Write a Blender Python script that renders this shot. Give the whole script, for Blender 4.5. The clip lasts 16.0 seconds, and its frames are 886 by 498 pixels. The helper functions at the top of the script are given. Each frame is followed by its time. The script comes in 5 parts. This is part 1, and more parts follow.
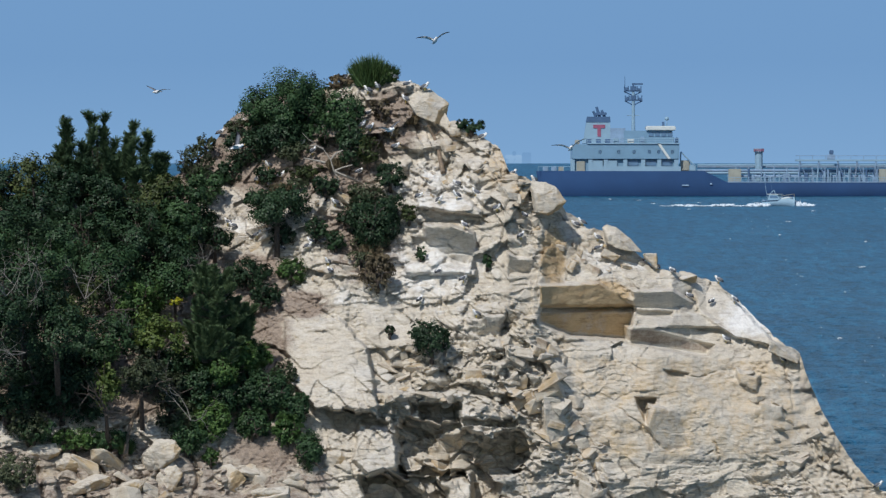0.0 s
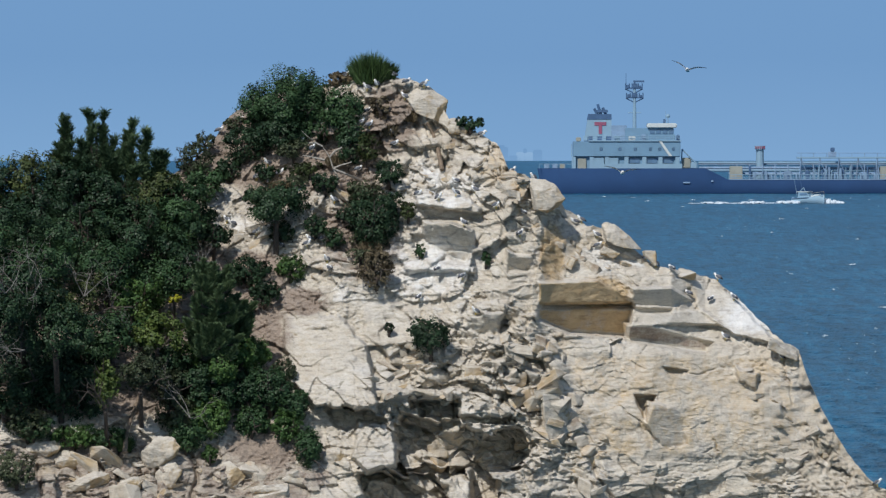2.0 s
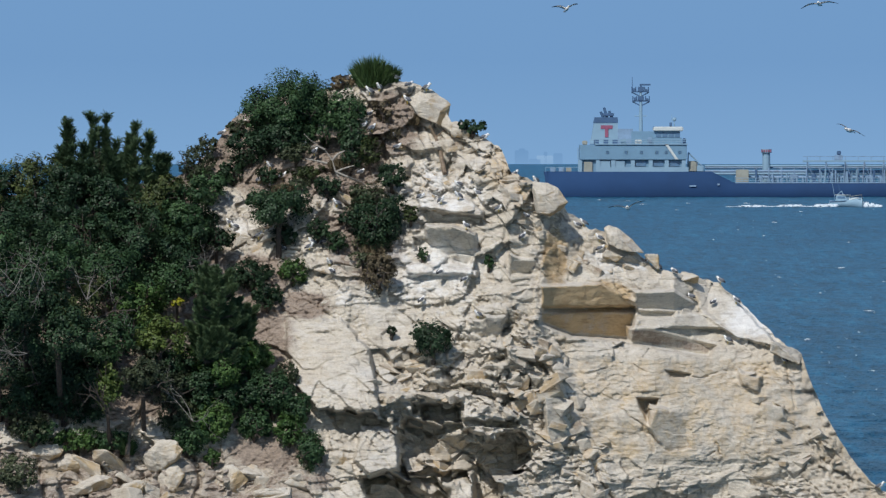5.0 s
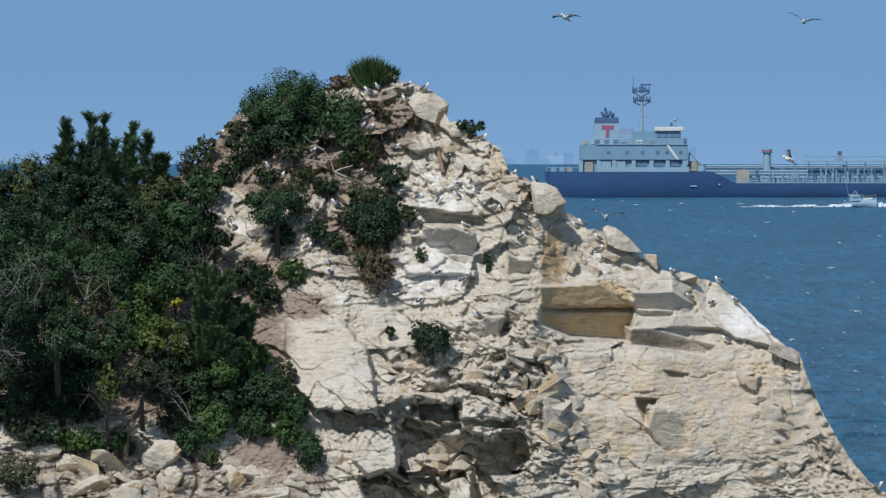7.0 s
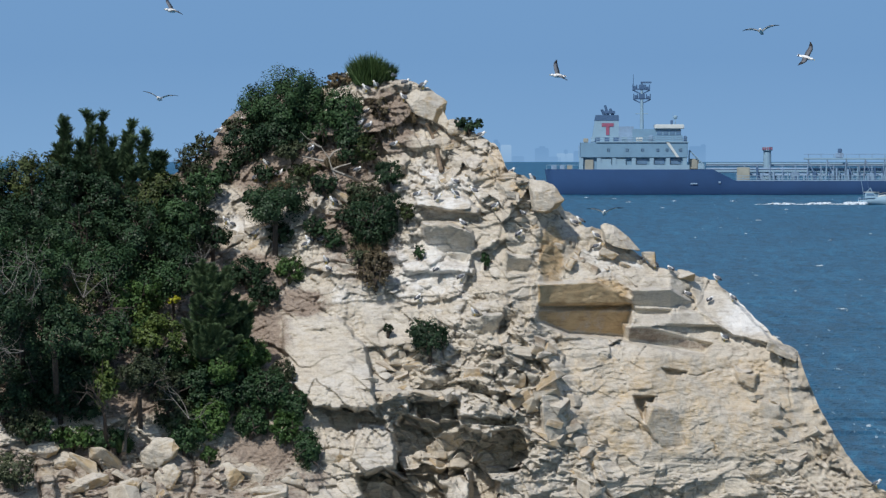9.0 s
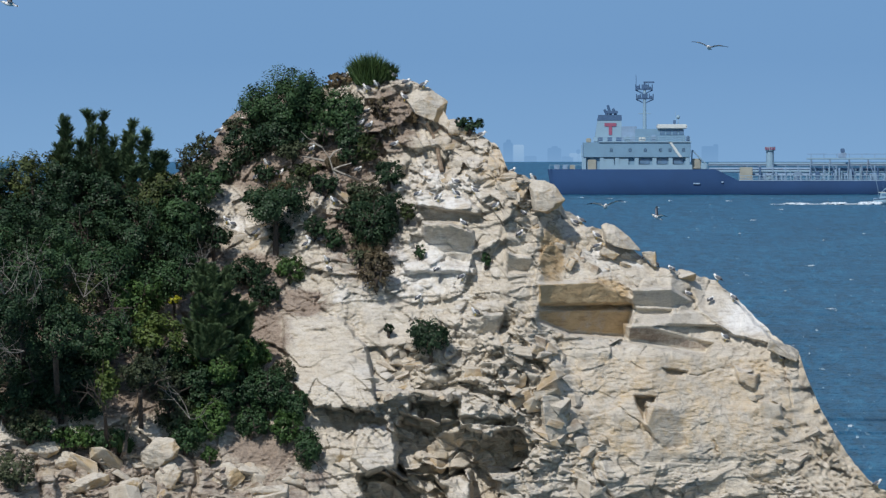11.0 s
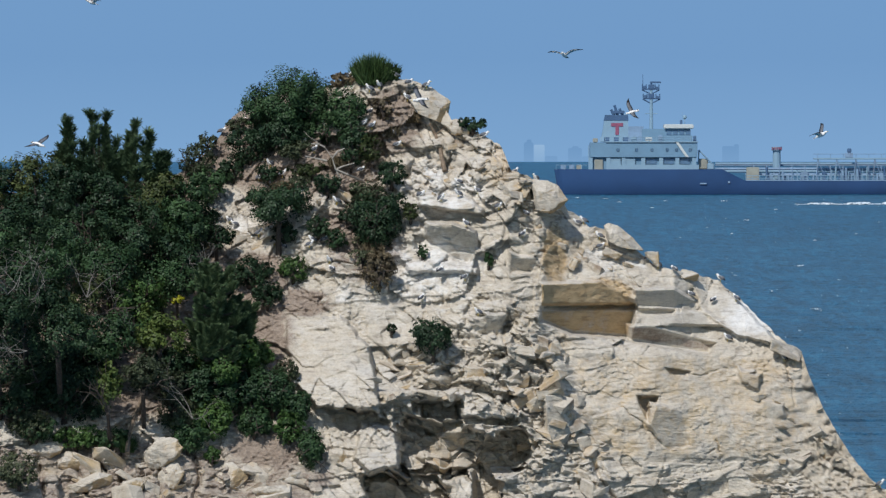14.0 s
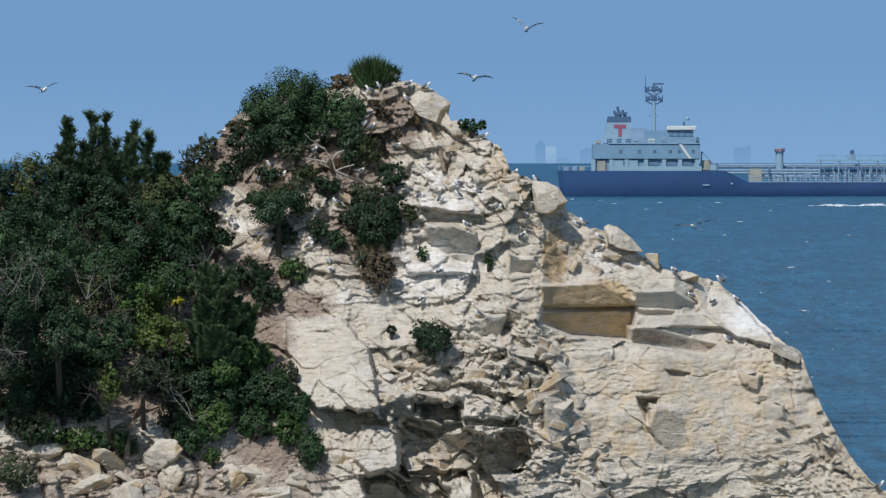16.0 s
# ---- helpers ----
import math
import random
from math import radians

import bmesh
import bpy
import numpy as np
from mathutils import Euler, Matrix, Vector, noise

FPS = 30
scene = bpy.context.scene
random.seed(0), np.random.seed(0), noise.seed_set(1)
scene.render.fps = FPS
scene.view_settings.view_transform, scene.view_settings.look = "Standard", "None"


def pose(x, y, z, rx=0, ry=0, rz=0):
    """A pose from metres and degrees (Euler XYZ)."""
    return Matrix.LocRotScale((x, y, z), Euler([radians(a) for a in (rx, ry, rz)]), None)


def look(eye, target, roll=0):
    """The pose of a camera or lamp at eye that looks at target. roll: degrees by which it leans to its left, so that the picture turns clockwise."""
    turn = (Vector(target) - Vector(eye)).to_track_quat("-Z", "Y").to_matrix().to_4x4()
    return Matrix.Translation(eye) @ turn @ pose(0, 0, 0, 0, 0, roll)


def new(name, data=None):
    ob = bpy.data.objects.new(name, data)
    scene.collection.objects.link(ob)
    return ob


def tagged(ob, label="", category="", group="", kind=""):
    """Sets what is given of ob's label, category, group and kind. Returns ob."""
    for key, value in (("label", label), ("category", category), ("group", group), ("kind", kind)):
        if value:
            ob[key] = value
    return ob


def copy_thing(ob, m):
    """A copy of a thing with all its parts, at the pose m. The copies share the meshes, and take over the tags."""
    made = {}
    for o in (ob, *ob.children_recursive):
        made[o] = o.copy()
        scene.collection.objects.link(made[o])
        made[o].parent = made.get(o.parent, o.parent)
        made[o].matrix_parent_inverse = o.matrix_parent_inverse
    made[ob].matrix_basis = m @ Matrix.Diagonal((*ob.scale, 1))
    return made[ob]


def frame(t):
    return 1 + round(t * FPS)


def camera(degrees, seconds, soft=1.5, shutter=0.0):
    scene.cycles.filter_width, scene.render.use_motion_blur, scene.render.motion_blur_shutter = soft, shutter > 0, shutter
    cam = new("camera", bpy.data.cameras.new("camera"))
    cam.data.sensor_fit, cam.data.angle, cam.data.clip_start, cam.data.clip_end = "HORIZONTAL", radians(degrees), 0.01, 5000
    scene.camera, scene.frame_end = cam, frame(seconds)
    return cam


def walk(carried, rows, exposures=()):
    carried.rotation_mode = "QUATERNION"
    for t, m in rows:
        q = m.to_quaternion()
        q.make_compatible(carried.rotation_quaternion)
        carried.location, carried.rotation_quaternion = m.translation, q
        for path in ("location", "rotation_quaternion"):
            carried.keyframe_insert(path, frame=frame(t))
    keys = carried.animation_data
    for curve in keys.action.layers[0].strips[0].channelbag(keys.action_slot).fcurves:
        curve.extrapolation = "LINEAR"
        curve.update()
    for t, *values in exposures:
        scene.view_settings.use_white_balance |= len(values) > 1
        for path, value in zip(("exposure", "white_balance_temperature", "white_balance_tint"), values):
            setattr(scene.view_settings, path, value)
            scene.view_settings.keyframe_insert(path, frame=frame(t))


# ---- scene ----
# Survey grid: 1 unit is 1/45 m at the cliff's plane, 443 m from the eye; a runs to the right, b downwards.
LENS, EYE_Z, REACH = 4.5, 17.2, 19954.0


def spot(a, b, y):
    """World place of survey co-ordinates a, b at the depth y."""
    return Vector(((a - 784) * y / REACH, y, EYE_Z - (b - 218) * y / REACH))


def turned(da, db):
    """The camera's pose, with its small hand tremor in survey units."""
    return pose(0, 0, EYE_Z, 90 - 0.6403 + db * 0.002871, 0, da * 0.002871)


cam = camera(LENS, 16.0, 1.3)
TREMOR = [(0, 0.0, 0.0), (0.5, -0.2, -1.2), (1, -1.2, -4.8), (1.5, 0.0, -4.6), (2, -1.5, -4.7), (2.5, 0.1, -4.5), (3, 2.7, -2.9),
          (3.5, 2.8, -1.5), (4, 4.6, 0.1), (6.5, 0.1, 1.5), (7, 0.3, 1.4), (7.5, 0.0, -1.7), (8, -1.5, -0.3), (8.5, -1.5, -1.2),
          (9, -3.2, -2.8), (11.5, -1.3, -3.0), (12, -0.2, -2.7), (12.5, 1.3, -0.1), (13, 1.5, -1.8), (13.5, 1.9, -1.5),
          (14, 3.0, -3.0), (14.5, 5.8, -3.4), (15, 4.4, -0.2), (15.5, 2.9, -1.4), (16, 2.7, -0.3)]
walk(cam, [(t, turned(da, db)) for t, da, db in TREMOR])

# ---- light ----
TO_SUN = Vector((-0.30, -0.64, 0.71)).normalized()
world = bpy.data.worlds.new("sky")
scene.world = world
world.use_nodes = True
wn = world.node_tree.nodes
sky = wn.new("ShaderNodeTexSky")
sky.sky_type, sky.sun_disc = "NISHITA", False
sky.sun_elevation, sky.sun_rotation = math.asin(TO_SUN.z), math.atan2(TO_SUN.x, TO_SUN.y)
sky.air_density, sky.dust_density, sky.ozone_density = 1.0, 0.3, 2.0
wn["Background"].inputs["Strength"].default_value = 0.094
world.node_tree.links.new(sky.outputs["Color"], wn["Background"].inputs["Color"])
sun = new("sun", bpy.data.lights.new("sun", "SUN"))
sun.data.energy, sun.data.angle, sun.data.color = 3.32, radians(0.53), (1.0, 0.96, 0.91)
sun.matrix_world = look(TO_SUN * 300, (0, 0, 0))
scene.view_settings.exposure = 0.0


# ---- materials ----
def material(name, rough=0.8, metal=0.0):
    m = bpy.data.materials.new(name)
    m.use_nodes = True
    nt = m.node_tree
    bsdf = nt.nodes["Principled BSDF"]
    bsdf.inputs["Roughness"].default_value, bsdf.inputs["Metallic"].default_value = rough, metal
    return m, nt, bsdf


def node(nt, kind, **values):
    n = nt.nodes.new(kind)
    for k, v in values.items():
        n.inputs[k.replace("_", " ")].default_value = v
    return n


def ramp(nt, fac, *stops):
    r = nt.nodes.new("ShaderNodeValToRGB")
    while len(r.color_ramp.elements) < len(stops):
        r.color_ramp.elements.new(0.5)
    for e, (p, c) in zip(r.color_ramp.elements, stops):
        e.position, e.color = p, (*c, 1)
    nt.links.new(fac, r.inputs["Fac"])
    return r.outputs["Color"]


def mixed(nt, fac, one, two, blend="MIX"):
    m = nt.nodes.new("ShaderNodeMix")
    m.data_type, m.blend_type = "RGBA", blend
    for socket, v in ((m.inputs[0], fac), (m.inputs[6], one), (m.inputs[7], two)):
        if isinstance(v, (float, int)):
            socket.default_value = v
        elif isinstance(v, tuple):
            socket.default_value = (*v, 1)
        else:
            nt.links.new(v, socket)
    return m.outputs[2]


def noise_of(nt, scale, detail=4.0, rough=0.6, vector=None, stretch=None):
    n = node(nt, "ShaderNodeTexNoise", Scale=scale, Detail=detail, Roughness=rough)
    if vector is None:
        vector = nt.nodes.new("ShaderNodeTexCoord").outputs["Object"]
    if stretch:
        mp = nt.nodes.new("ShaderNodeMapping")
        mp.inputs["Scale"].default_value = stretch
        nt.links.new(vector, mp.inputs["Vector"])
        vector = mp.outputs["Vector"]
    nt.links.new(vector, n.inputs["Vector"])
    return n.outputs["Fac"]


def bump(nt, bsdf, height, strength, distance):
    b = node(nt, "ShaderNodeBump", Strength=strength, Distance=distance)
    nt.links.new(height, b.inputs["Height"])
    nt.links.new(b.outputs["Normal"], bsdf.inputs["Normal"])


def paint(name, colour, rough=0.5, vary=0.12, scale=1.5, metal=0.0, rust=0.0):
    """Painted or plain surface with slight blotches and fine grain."""
    m, nt, bsdf = material(name, rough, metal)
    dark = tuple(c * (1 - vary) for c in colour)
    light = tuple(min(1, c * (1 + vary)) for c in colour)
    c = ramp(nt, noise_of(nt, scale), (0.35, dark), (0.65, light))
    if rust:
        c = mixed(nt, ramp(nt, noise_of(nt, scale * 0.7, 6, 0.7, stretch=(1, 1, 0.25)), (0.56, (0, 0, 0)), (0.68, (rust,) * 3)), c, (0.16, 0.07, 0.03))
    nt.links.new(c, bsdf.inputs["Base Color"])
    bump(nt, bsdf, noise_of(nt, scale * 8), 0.1, 0.02)
    return m


def rock_material():
    m, nt, bsdf = material("cliff rock", 0.92)
    big, mid, fine = noise_of(nt, 0.35, 5), noise_of(nt, 1.8, 6, 0.65), noise_of(nt, 11.0, 5, 0.7)
    base = ramp(nt, big, (0.3, (0.50, 0.415, 0.285)), (0.5, (0.57, 0.50, 0.39)), (0.7, (0.61, 0.56, 0.475)))
    base = mixed(nt, 0.55, base, ramp(nt, mid, (0.3, (0.46, 0.41, 0.34)), (0.55, (0.58, 0.525, 0.43)), (0.75, (0.67, 0.63, 0.55))))
    base = mixed(nt, 0.5, base, ramp(nt, fine, (0.34, (0.42, 0.37, 0.30)), (0.48, (0.58, 0.53, 0.445)), (0.64, (0.68, 0.63, 0.545))))

    def layer(attr, colour, base, edge):
        at = nt.nodes.new("ShaderNodeAttribute")
        at.attribute_name = attr
        add = nt.nodes.new("ShaderNodeMath")
        add.operation = "ADD"
        nt.links.new(at.outputs["Fac"], add.inputs[0])
        nt.links.new(edge, add.inputs[1])
        return mixed(nt, ramp(nt, add.outputs[0], (0.72, (0, 0, 0)), (1.24, (0.9, 0.9, 0.9))), base, colour)

    base = mixed(nt, ramp(nt, noise_of(nt, 0.55, 6, 0.7), (0.54, (0, 0, 0)), (0.68, (0.6, 0.6, 0.6))), base, (0.46, 0.435, 0.395))
    base = mixed(nt, ramp(nt, noise_of(nt, 0.8, 6, 0.7, stretch=(1, 1, 0.35)), (0.55, (0, 0, 0)), (0.69, (0.65, 0.65, 0.65))), base, (0.46, 0.36, 0.23))
    ochre = ramp(nt, mid, (0.35, (0.44, 0.30, 0.15)), (0.65, (0.56, 0.42, 0.24)))
    soil = ramp(nt, fine, (0.3, (0.18, 0.135, 0.105)), (0.7, (0.37, 0.295, 0.235)))
    base = layer("ochre", ochre, base, mid)
    base = layer("soil", soil, base, mid)
    base = layer("guano", (0.80, 0.79, 0.76), base, mid)
    # droppings whiten upward faces, which also paints ledge tops brighter, as if sunlit
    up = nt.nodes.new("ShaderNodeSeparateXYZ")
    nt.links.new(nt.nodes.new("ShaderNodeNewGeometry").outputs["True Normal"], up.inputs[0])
    lit_lime = ramp(nt, up.outputs["Z"], (0.35, (0, 0, 0)), (0.9, (0.4, 0.4, 0.4)))
    lit_lime = mixed(nt, 1.0, lit_lime, ramp(nt, noise_of(nt, 0.9, 5, 0.7), (0.38, (0, 0, 0)), (0.6, (1, 1, 1))), "MULTIPLY")
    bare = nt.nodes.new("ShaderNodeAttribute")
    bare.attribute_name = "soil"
    lit_lime = mixed(nt, 1.0, lit_lime, ramp(nt, bare.outputs["Fac"], (0.1, (1, 1, 1)), (0.5, (0.1, 0.1, 0.1))), "MULTIPLY")
    base = mixed(nt, lit_lime, base, (0.76, 0.75, 0.72))
    # thin weathered bedding
    bed = noise_of(nt, 1.0, 7, 0.72, stretch=(1.5, 1.5, 7.5))
    base = mixed(nt, 0.8, base, ramp(nt, bed, (0.34, (0.62, 0.58, 0.55)), (0.47, (1, 1, 1)), (0.66, (1.12, 1.12, 1.12))), "MULTIPLY")
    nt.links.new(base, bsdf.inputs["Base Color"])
    bump(nt, bsdf, mixed(nt, 0.38, mixed(nt, 0.45, noise_of(nt, 5.0, 8, 0.75), fine), bed), 1.0, 0.15)
    return m


def leaf_material(name, dark, light, gloss=0.5):
    m, nt, bsdf = material(name, gloss)
    bsdf.inputs["Specular IOR Level"].default_value = 0.22
    rnd = nt.nodes.new("ShaderNodeNewGeometry").outputs["Random Per Island"]
    one = nt.nodes.new("ShaderNodeObjectInfo").outputs["Random"]
    mean = tuple((d + l) / 2 for d, l in zip(dark, light))
    c = ramp(nt, rnd, (0.0, dark), (0.7, mean), (1.0, light))
    c = mixed(nt, 0.55, c, ramp(nt, noise_of(nt, 1.6, 3, 0.55), (0.36, dark), (0.52, mean), (0.68, light)))
    c = mixed(nt, 0.5, c, mixed(nt, one, (0.45, 0.55, 0.45), (1.7, 1.6, 1.3)), "MULTIPLY")
    nt.links.new(c, bsdf.inputs["Base Color"])
    bsdf.inputs["Transmission Weight"].default_value = 0.0
    bsdf.inputs["Subsurface Weight"].default_value = 0.0
    return m


def water_material():
    m, nt, bsdf = material("sea water", 0.25)
    bsdf.inputs["IOR"].default_value, bsdf.inputs["Specular IOR Level"].default_value = 1.33, 0.055
    co = nt.nodes.new("ShaderNodeTexCoord").outputs["Object"]
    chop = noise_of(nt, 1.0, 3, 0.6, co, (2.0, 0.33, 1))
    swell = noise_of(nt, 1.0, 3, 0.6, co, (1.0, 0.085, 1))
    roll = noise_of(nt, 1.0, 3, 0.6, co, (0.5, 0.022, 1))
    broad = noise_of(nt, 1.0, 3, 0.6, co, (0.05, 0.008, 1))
    # light and dark of the wavelets is put into the colour as noise streaks
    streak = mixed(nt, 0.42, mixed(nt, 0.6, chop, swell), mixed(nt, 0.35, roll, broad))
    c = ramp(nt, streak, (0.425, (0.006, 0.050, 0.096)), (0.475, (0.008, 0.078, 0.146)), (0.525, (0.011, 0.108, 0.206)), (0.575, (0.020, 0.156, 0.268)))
    foam = ramp(nt, mixed(nt, 0.35, noise_of(nt, 1.0, 4, 0.7, co, (1.1, 0.16, 1)), broad), (0.635, (0, 0, 0)), (0.675, (0.5, 0.5, 0.5)))
    c = mixed(nt, foam, c, (0.66, 0.74, 0.80))
    nt.links.new(c, bsdf.inputs["Base Color"])
    nt.links.new(ramp(nt, foam, (0.0, (0.3, 0.3, 0.3)), (1.0, (0.9, 0.9, 0.9))), bsdf.inputs["Roughness"])
    bump(nt, bsdf, mixed(nt, 0.5, chop, swell), 1.0, 1.0)
    return m


def glow(name, low, high, top):
    m = bpy.data.materials.new(name)
    m.use_nodes = True
    nt = m.node_tree
    nt.nodes.remove(nt.nodes["Principled BSDF"])
    sep = nt.nodes.new("ShaderNodeSeparateXYZ")
    nt.links.new(nt.nodes.new("ShaderNodeTexCoord").outputs["Object"], sep.inputs[0])
    mr = node(nt, "ShaderNodeMapRange")
    mr.inputs["From Max"].default_value = top
    nt.links.new(sep.outputs["Z"], mr.inputs["Value"])
    e = node(nt, "ShaderNodeEmission")
    nt.links.new(ramp(nt, mr.outputs[0], (0.0, low), (1.0, high)), e.inputs["Color"])
    nt.links.new(e.outputs[0], nt.nodes["Material Output"].inputs["Surface"])
    return m


ROCK = rock_material()
LEAF_DARK = leaf_material("dark evergreen leaves", (0.010, 0.026, 0.014), (0.044, 0.083, 0.041))
LEAF_MID = leaf_material("green leaves", (0.015, 0.039, 0.019), (0.065, 0.122, 0.052))
LEAF_FRESH = leaf_material("fresh green leaves", (0.027, 0.064, 0.020), (0.108, 0.190, 0.056))
LEAF_BRIGHT = leaf_material("yellow-green leaves", (0.04, 0.07, 0.018), (0.155, 0.20, 0.055))
LEAF_GREY = leaf_material("grey-green leaves", (0.026, 0.036, 0.021), (0.105, 0.125, 0.072))
LEAF_OLIVE = leaf_material("olive leaves", (0.021, 0.036, 0.015), (0.098, 0.120, 0.044))
NEEDLE = leaf_material("pine needles", (0.022, 0.047, 0.028), (0.098, 0.150, 0.078))
NEEDLE_YOUNG = leaf_material("young pine needles", (0.042, 0.080, 0.044), (0.160, 0.220, 0.105))
GRASS = leaf_material("grass blades", (0.015, 0.036, 0.014), (0.060, 0.104, 0.038))
DRY = leaf_material("dry brown stems", (0.07, 0.055, 0.038), (0.20, 0.16, 0.105))
FLOWER = leaf_material("yellow blossom", (0.25, 0.25, 0.02), (0.55, 0.50, 0.04))
BARK = paint("bark", (0.07, 0.055, 0.045), 0.9, 0.4, 9)
TRUNK = paint("weathered brown wood", (0.20, 0.15, 0.105), 0.85, 0.3, 8)
TWIG = paint("grey dead twigs", (0.20, 0.185, 0.165), 0.85, 0.3, 9)
DEAD = paint("bleached dead wood", (0.34, 0.31, 0.265), 0.85, 0.25, 9)
WATER = water_material()
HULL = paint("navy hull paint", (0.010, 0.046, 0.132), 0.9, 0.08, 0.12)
# distance haze is put into the white, pale, dark, glass and grey below
HAZED_WHITE = paint("hazed white paint", (0.150, 0.280, 0.405), 0.7, 0.06, 0.3, rust=0.06)
HAZED_PALE = paint("hazed pale paint", (0.225, 0.360, 0.470), 0.7, 0.05, 0.3)
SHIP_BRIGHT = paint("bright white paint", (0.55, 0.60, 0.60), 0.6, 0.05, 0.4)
HAZED_DARK = paint("hazed mast paint", (0.052, 0.115, 0.225), 0.6, 0.1, 0.5)
HAZED_GLASS = paint("hazed ship window", (0.10, 0.19, 0.31), 0.25, 0.1, 0.5)
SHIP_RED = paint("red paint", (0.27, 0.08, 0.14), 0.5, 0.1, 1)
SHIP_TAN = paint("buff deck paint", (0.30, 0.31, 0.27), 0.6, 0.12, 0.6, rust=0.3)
HAZED_GREY = paint("hazed grey paint", (0.20, 0.31, 0.45), 0.6, 0.15, 0.6, rust=0.3)
FOAM = paint("sea foam", (0.60, 0.69, 0.76), 0.9, 0.06, 0.8)


# ---- numeric noise ----
def hashed(i, j, seed):
    i, j = np.asarray(i).astype(np.int64), np.asarray(j).astype(np.int64)
    h = (i * 374761393 + j * 668265263 + seed * 974634777) & 0xFFFFFFFF
    h = ((h ^ (h >> 13)) * 1274126177) & 0xFFFFFFFF
    h = ((h ^ (h >> 15)) * 2246822519) & 0xFFFFFFFF
    return ((h ^ (h >> 16)) & 0xFFFFFF) / float(0xFFFFFF)


def smooth_noise(x, y, seed):
    i, j = np.floor(x), np.floor(y)
    u, v = x - i, y - j
    u, v = u * u * (3 - 2 * u), v * v * (3 - 2 * v)
    low = hashed(i, j, seed) * (1 - u) + hashed(i + 1, j, seed) * u
    high = hashed(i, j + 1, seed) * (1 - u) + hashed(i + 1, j + 1, seed) * u
    return (low * (1 - v) + high * v) * 2 - 1


def layered(x, y, seed, octaves=4):
    return sum(smooth_noise(x * 2 ** k, y * 2 ** k, seed + k) / 2 ** k for k in range(octaves))


def facets(x, y, seed, tilt):
    """Broken rock: every cell of an uneven mosaic is a plane of its own height and lean."""
    i, j = np.floor(x), np.floor(y)
    best, out, second = np.full(x.shape, 9e9), np.zeros(x.shape), np.full(x.shape, 9e9)
    for di in (-1, 0, 1):
        for dj in (-1, 0, 1):
            p, q = i + di, j + dj
            cx, cy = p + hashed(p, q, seed), q + hashed(p, q, seed + 1)
            d = (x - cx) ** 2 + (y - cy) ** 2
            h = (hashed(p, q, seed + 2) * 2 - 1 + (x - cx) * (hashed(p, q, seed + 3) * 2 - 1) * tilt
                 + (y - cy) * (hashed(p, q, seed + 4) * 2 - 1) * tilt)
            near = d < best
            second = np.where(near, best, np.minimum(second, d))
            out, best = np.where(near, h, out), np.where(near, d, best)
    return out, np.sqrt(second) - np.sqrt(best)


# ---- things by mesh code ----
def mesh_object(name, verts, faces, mat, parent=None, label="", smooth=False):
    """Links arrays of vertices and of faces with equal corner counts as one mesh object."""
    verts, faces = np.asarray(verts, dtype=np.float32), np.asarray(faces, dtype=np.int32)
    me = bpy.data.meshes.new(name)
    me.vertices.add(len(verts))
    me.vertices.foreach_set("co", verts.ravel())
    n = faces.shape[1]
    me.loops.add(faces.size)
    me.loops.foreach_set("vertex_index", faces.ravel())
    me.polygons.add(len(faces))
    me.polygons.foreach_set("loop_start", np.arange(0, faces.size, n, dtype=np.int32))
    me.update(calc_edges=True)
    me.materials.append(mat)
    if smooth:
        me.shade_smooth()
    ob = new(name, me)
    if parent is not None:
        ob.parent = parent
    if label:
        ob["label"] = label
    return ob


def part(name, bm, mat, parent=None, label="", smooth=False):
    me = bpy.data.meshes.new(name)
    bm.to_mesh(me)
    bm.free()
    me.materials.append(mat)
    if smooth:
        me.shade_smooth()
    ob = new(name, me)
    if parent is not None:
        ob.parent = parent
    if label:
        ob["label"] = label
    return ob


def box(bm, x0, x1, y0, y1, z0, z1, bevel=0.0):
    m = Matrix.Translation(((x0 + x1) / 2, (y0 + y1) / 2, (z0 + z1) / 2)) @ Matrix.Diagonal((x1 - x0, y1 - y0, z1 - z0, 1))
    made = bmesh.ops.create_cube(bm, size=1, matrix=m)["verts"]
    if bevel:
        bmesh.ops.bevel(bm, geom=list({e for v in made for e in v.link_edges}), offset=bevel, segments=2, affect="EDGES")
    return bm


def rod(bm, p, q, r0, r1=None, sides=6):
    p, q = Vector(p), Vector(q)
    m = Matrix.Translation((p + q) / 2) @ (q - p).to_track_quat("Z", "Y").to_matrix().to_4x4()
    bmesh.ops.create_cone(bm, cap_ends=True, segments=sides, radius1=r0, radius2=r0 if r1 is None else r1, depth=(q - p).length, matrix=m)
    return bm


def prism(bm, outline, y0, y1):
    """Solid from an outline of x, z pairs between two depths."""
    front = [bm.verts.new((x, y0, z)) for x, z in outline]
    back = [bm.verts.new((x, y1, z)) for x, z in outline]
    bm.faces.new(front)
    bm.faces.new(list(reversed(back)))
    for k in range(len(outline)):
        n = (k + 1) % len(outline)
        bm.faces.new((front[n], front[k], back[k], back[n]))
    bmesh.ops.recalc_face_normals(bm, faces=bm.faces)
    return bm


def thing(name, place, label, category, group=""):
    ob = new(name)
    ob.matrix_basis = place if isinstance(place, Matrix) else Matrix.Translation(place)
    return tagged(ob, label, category, group)


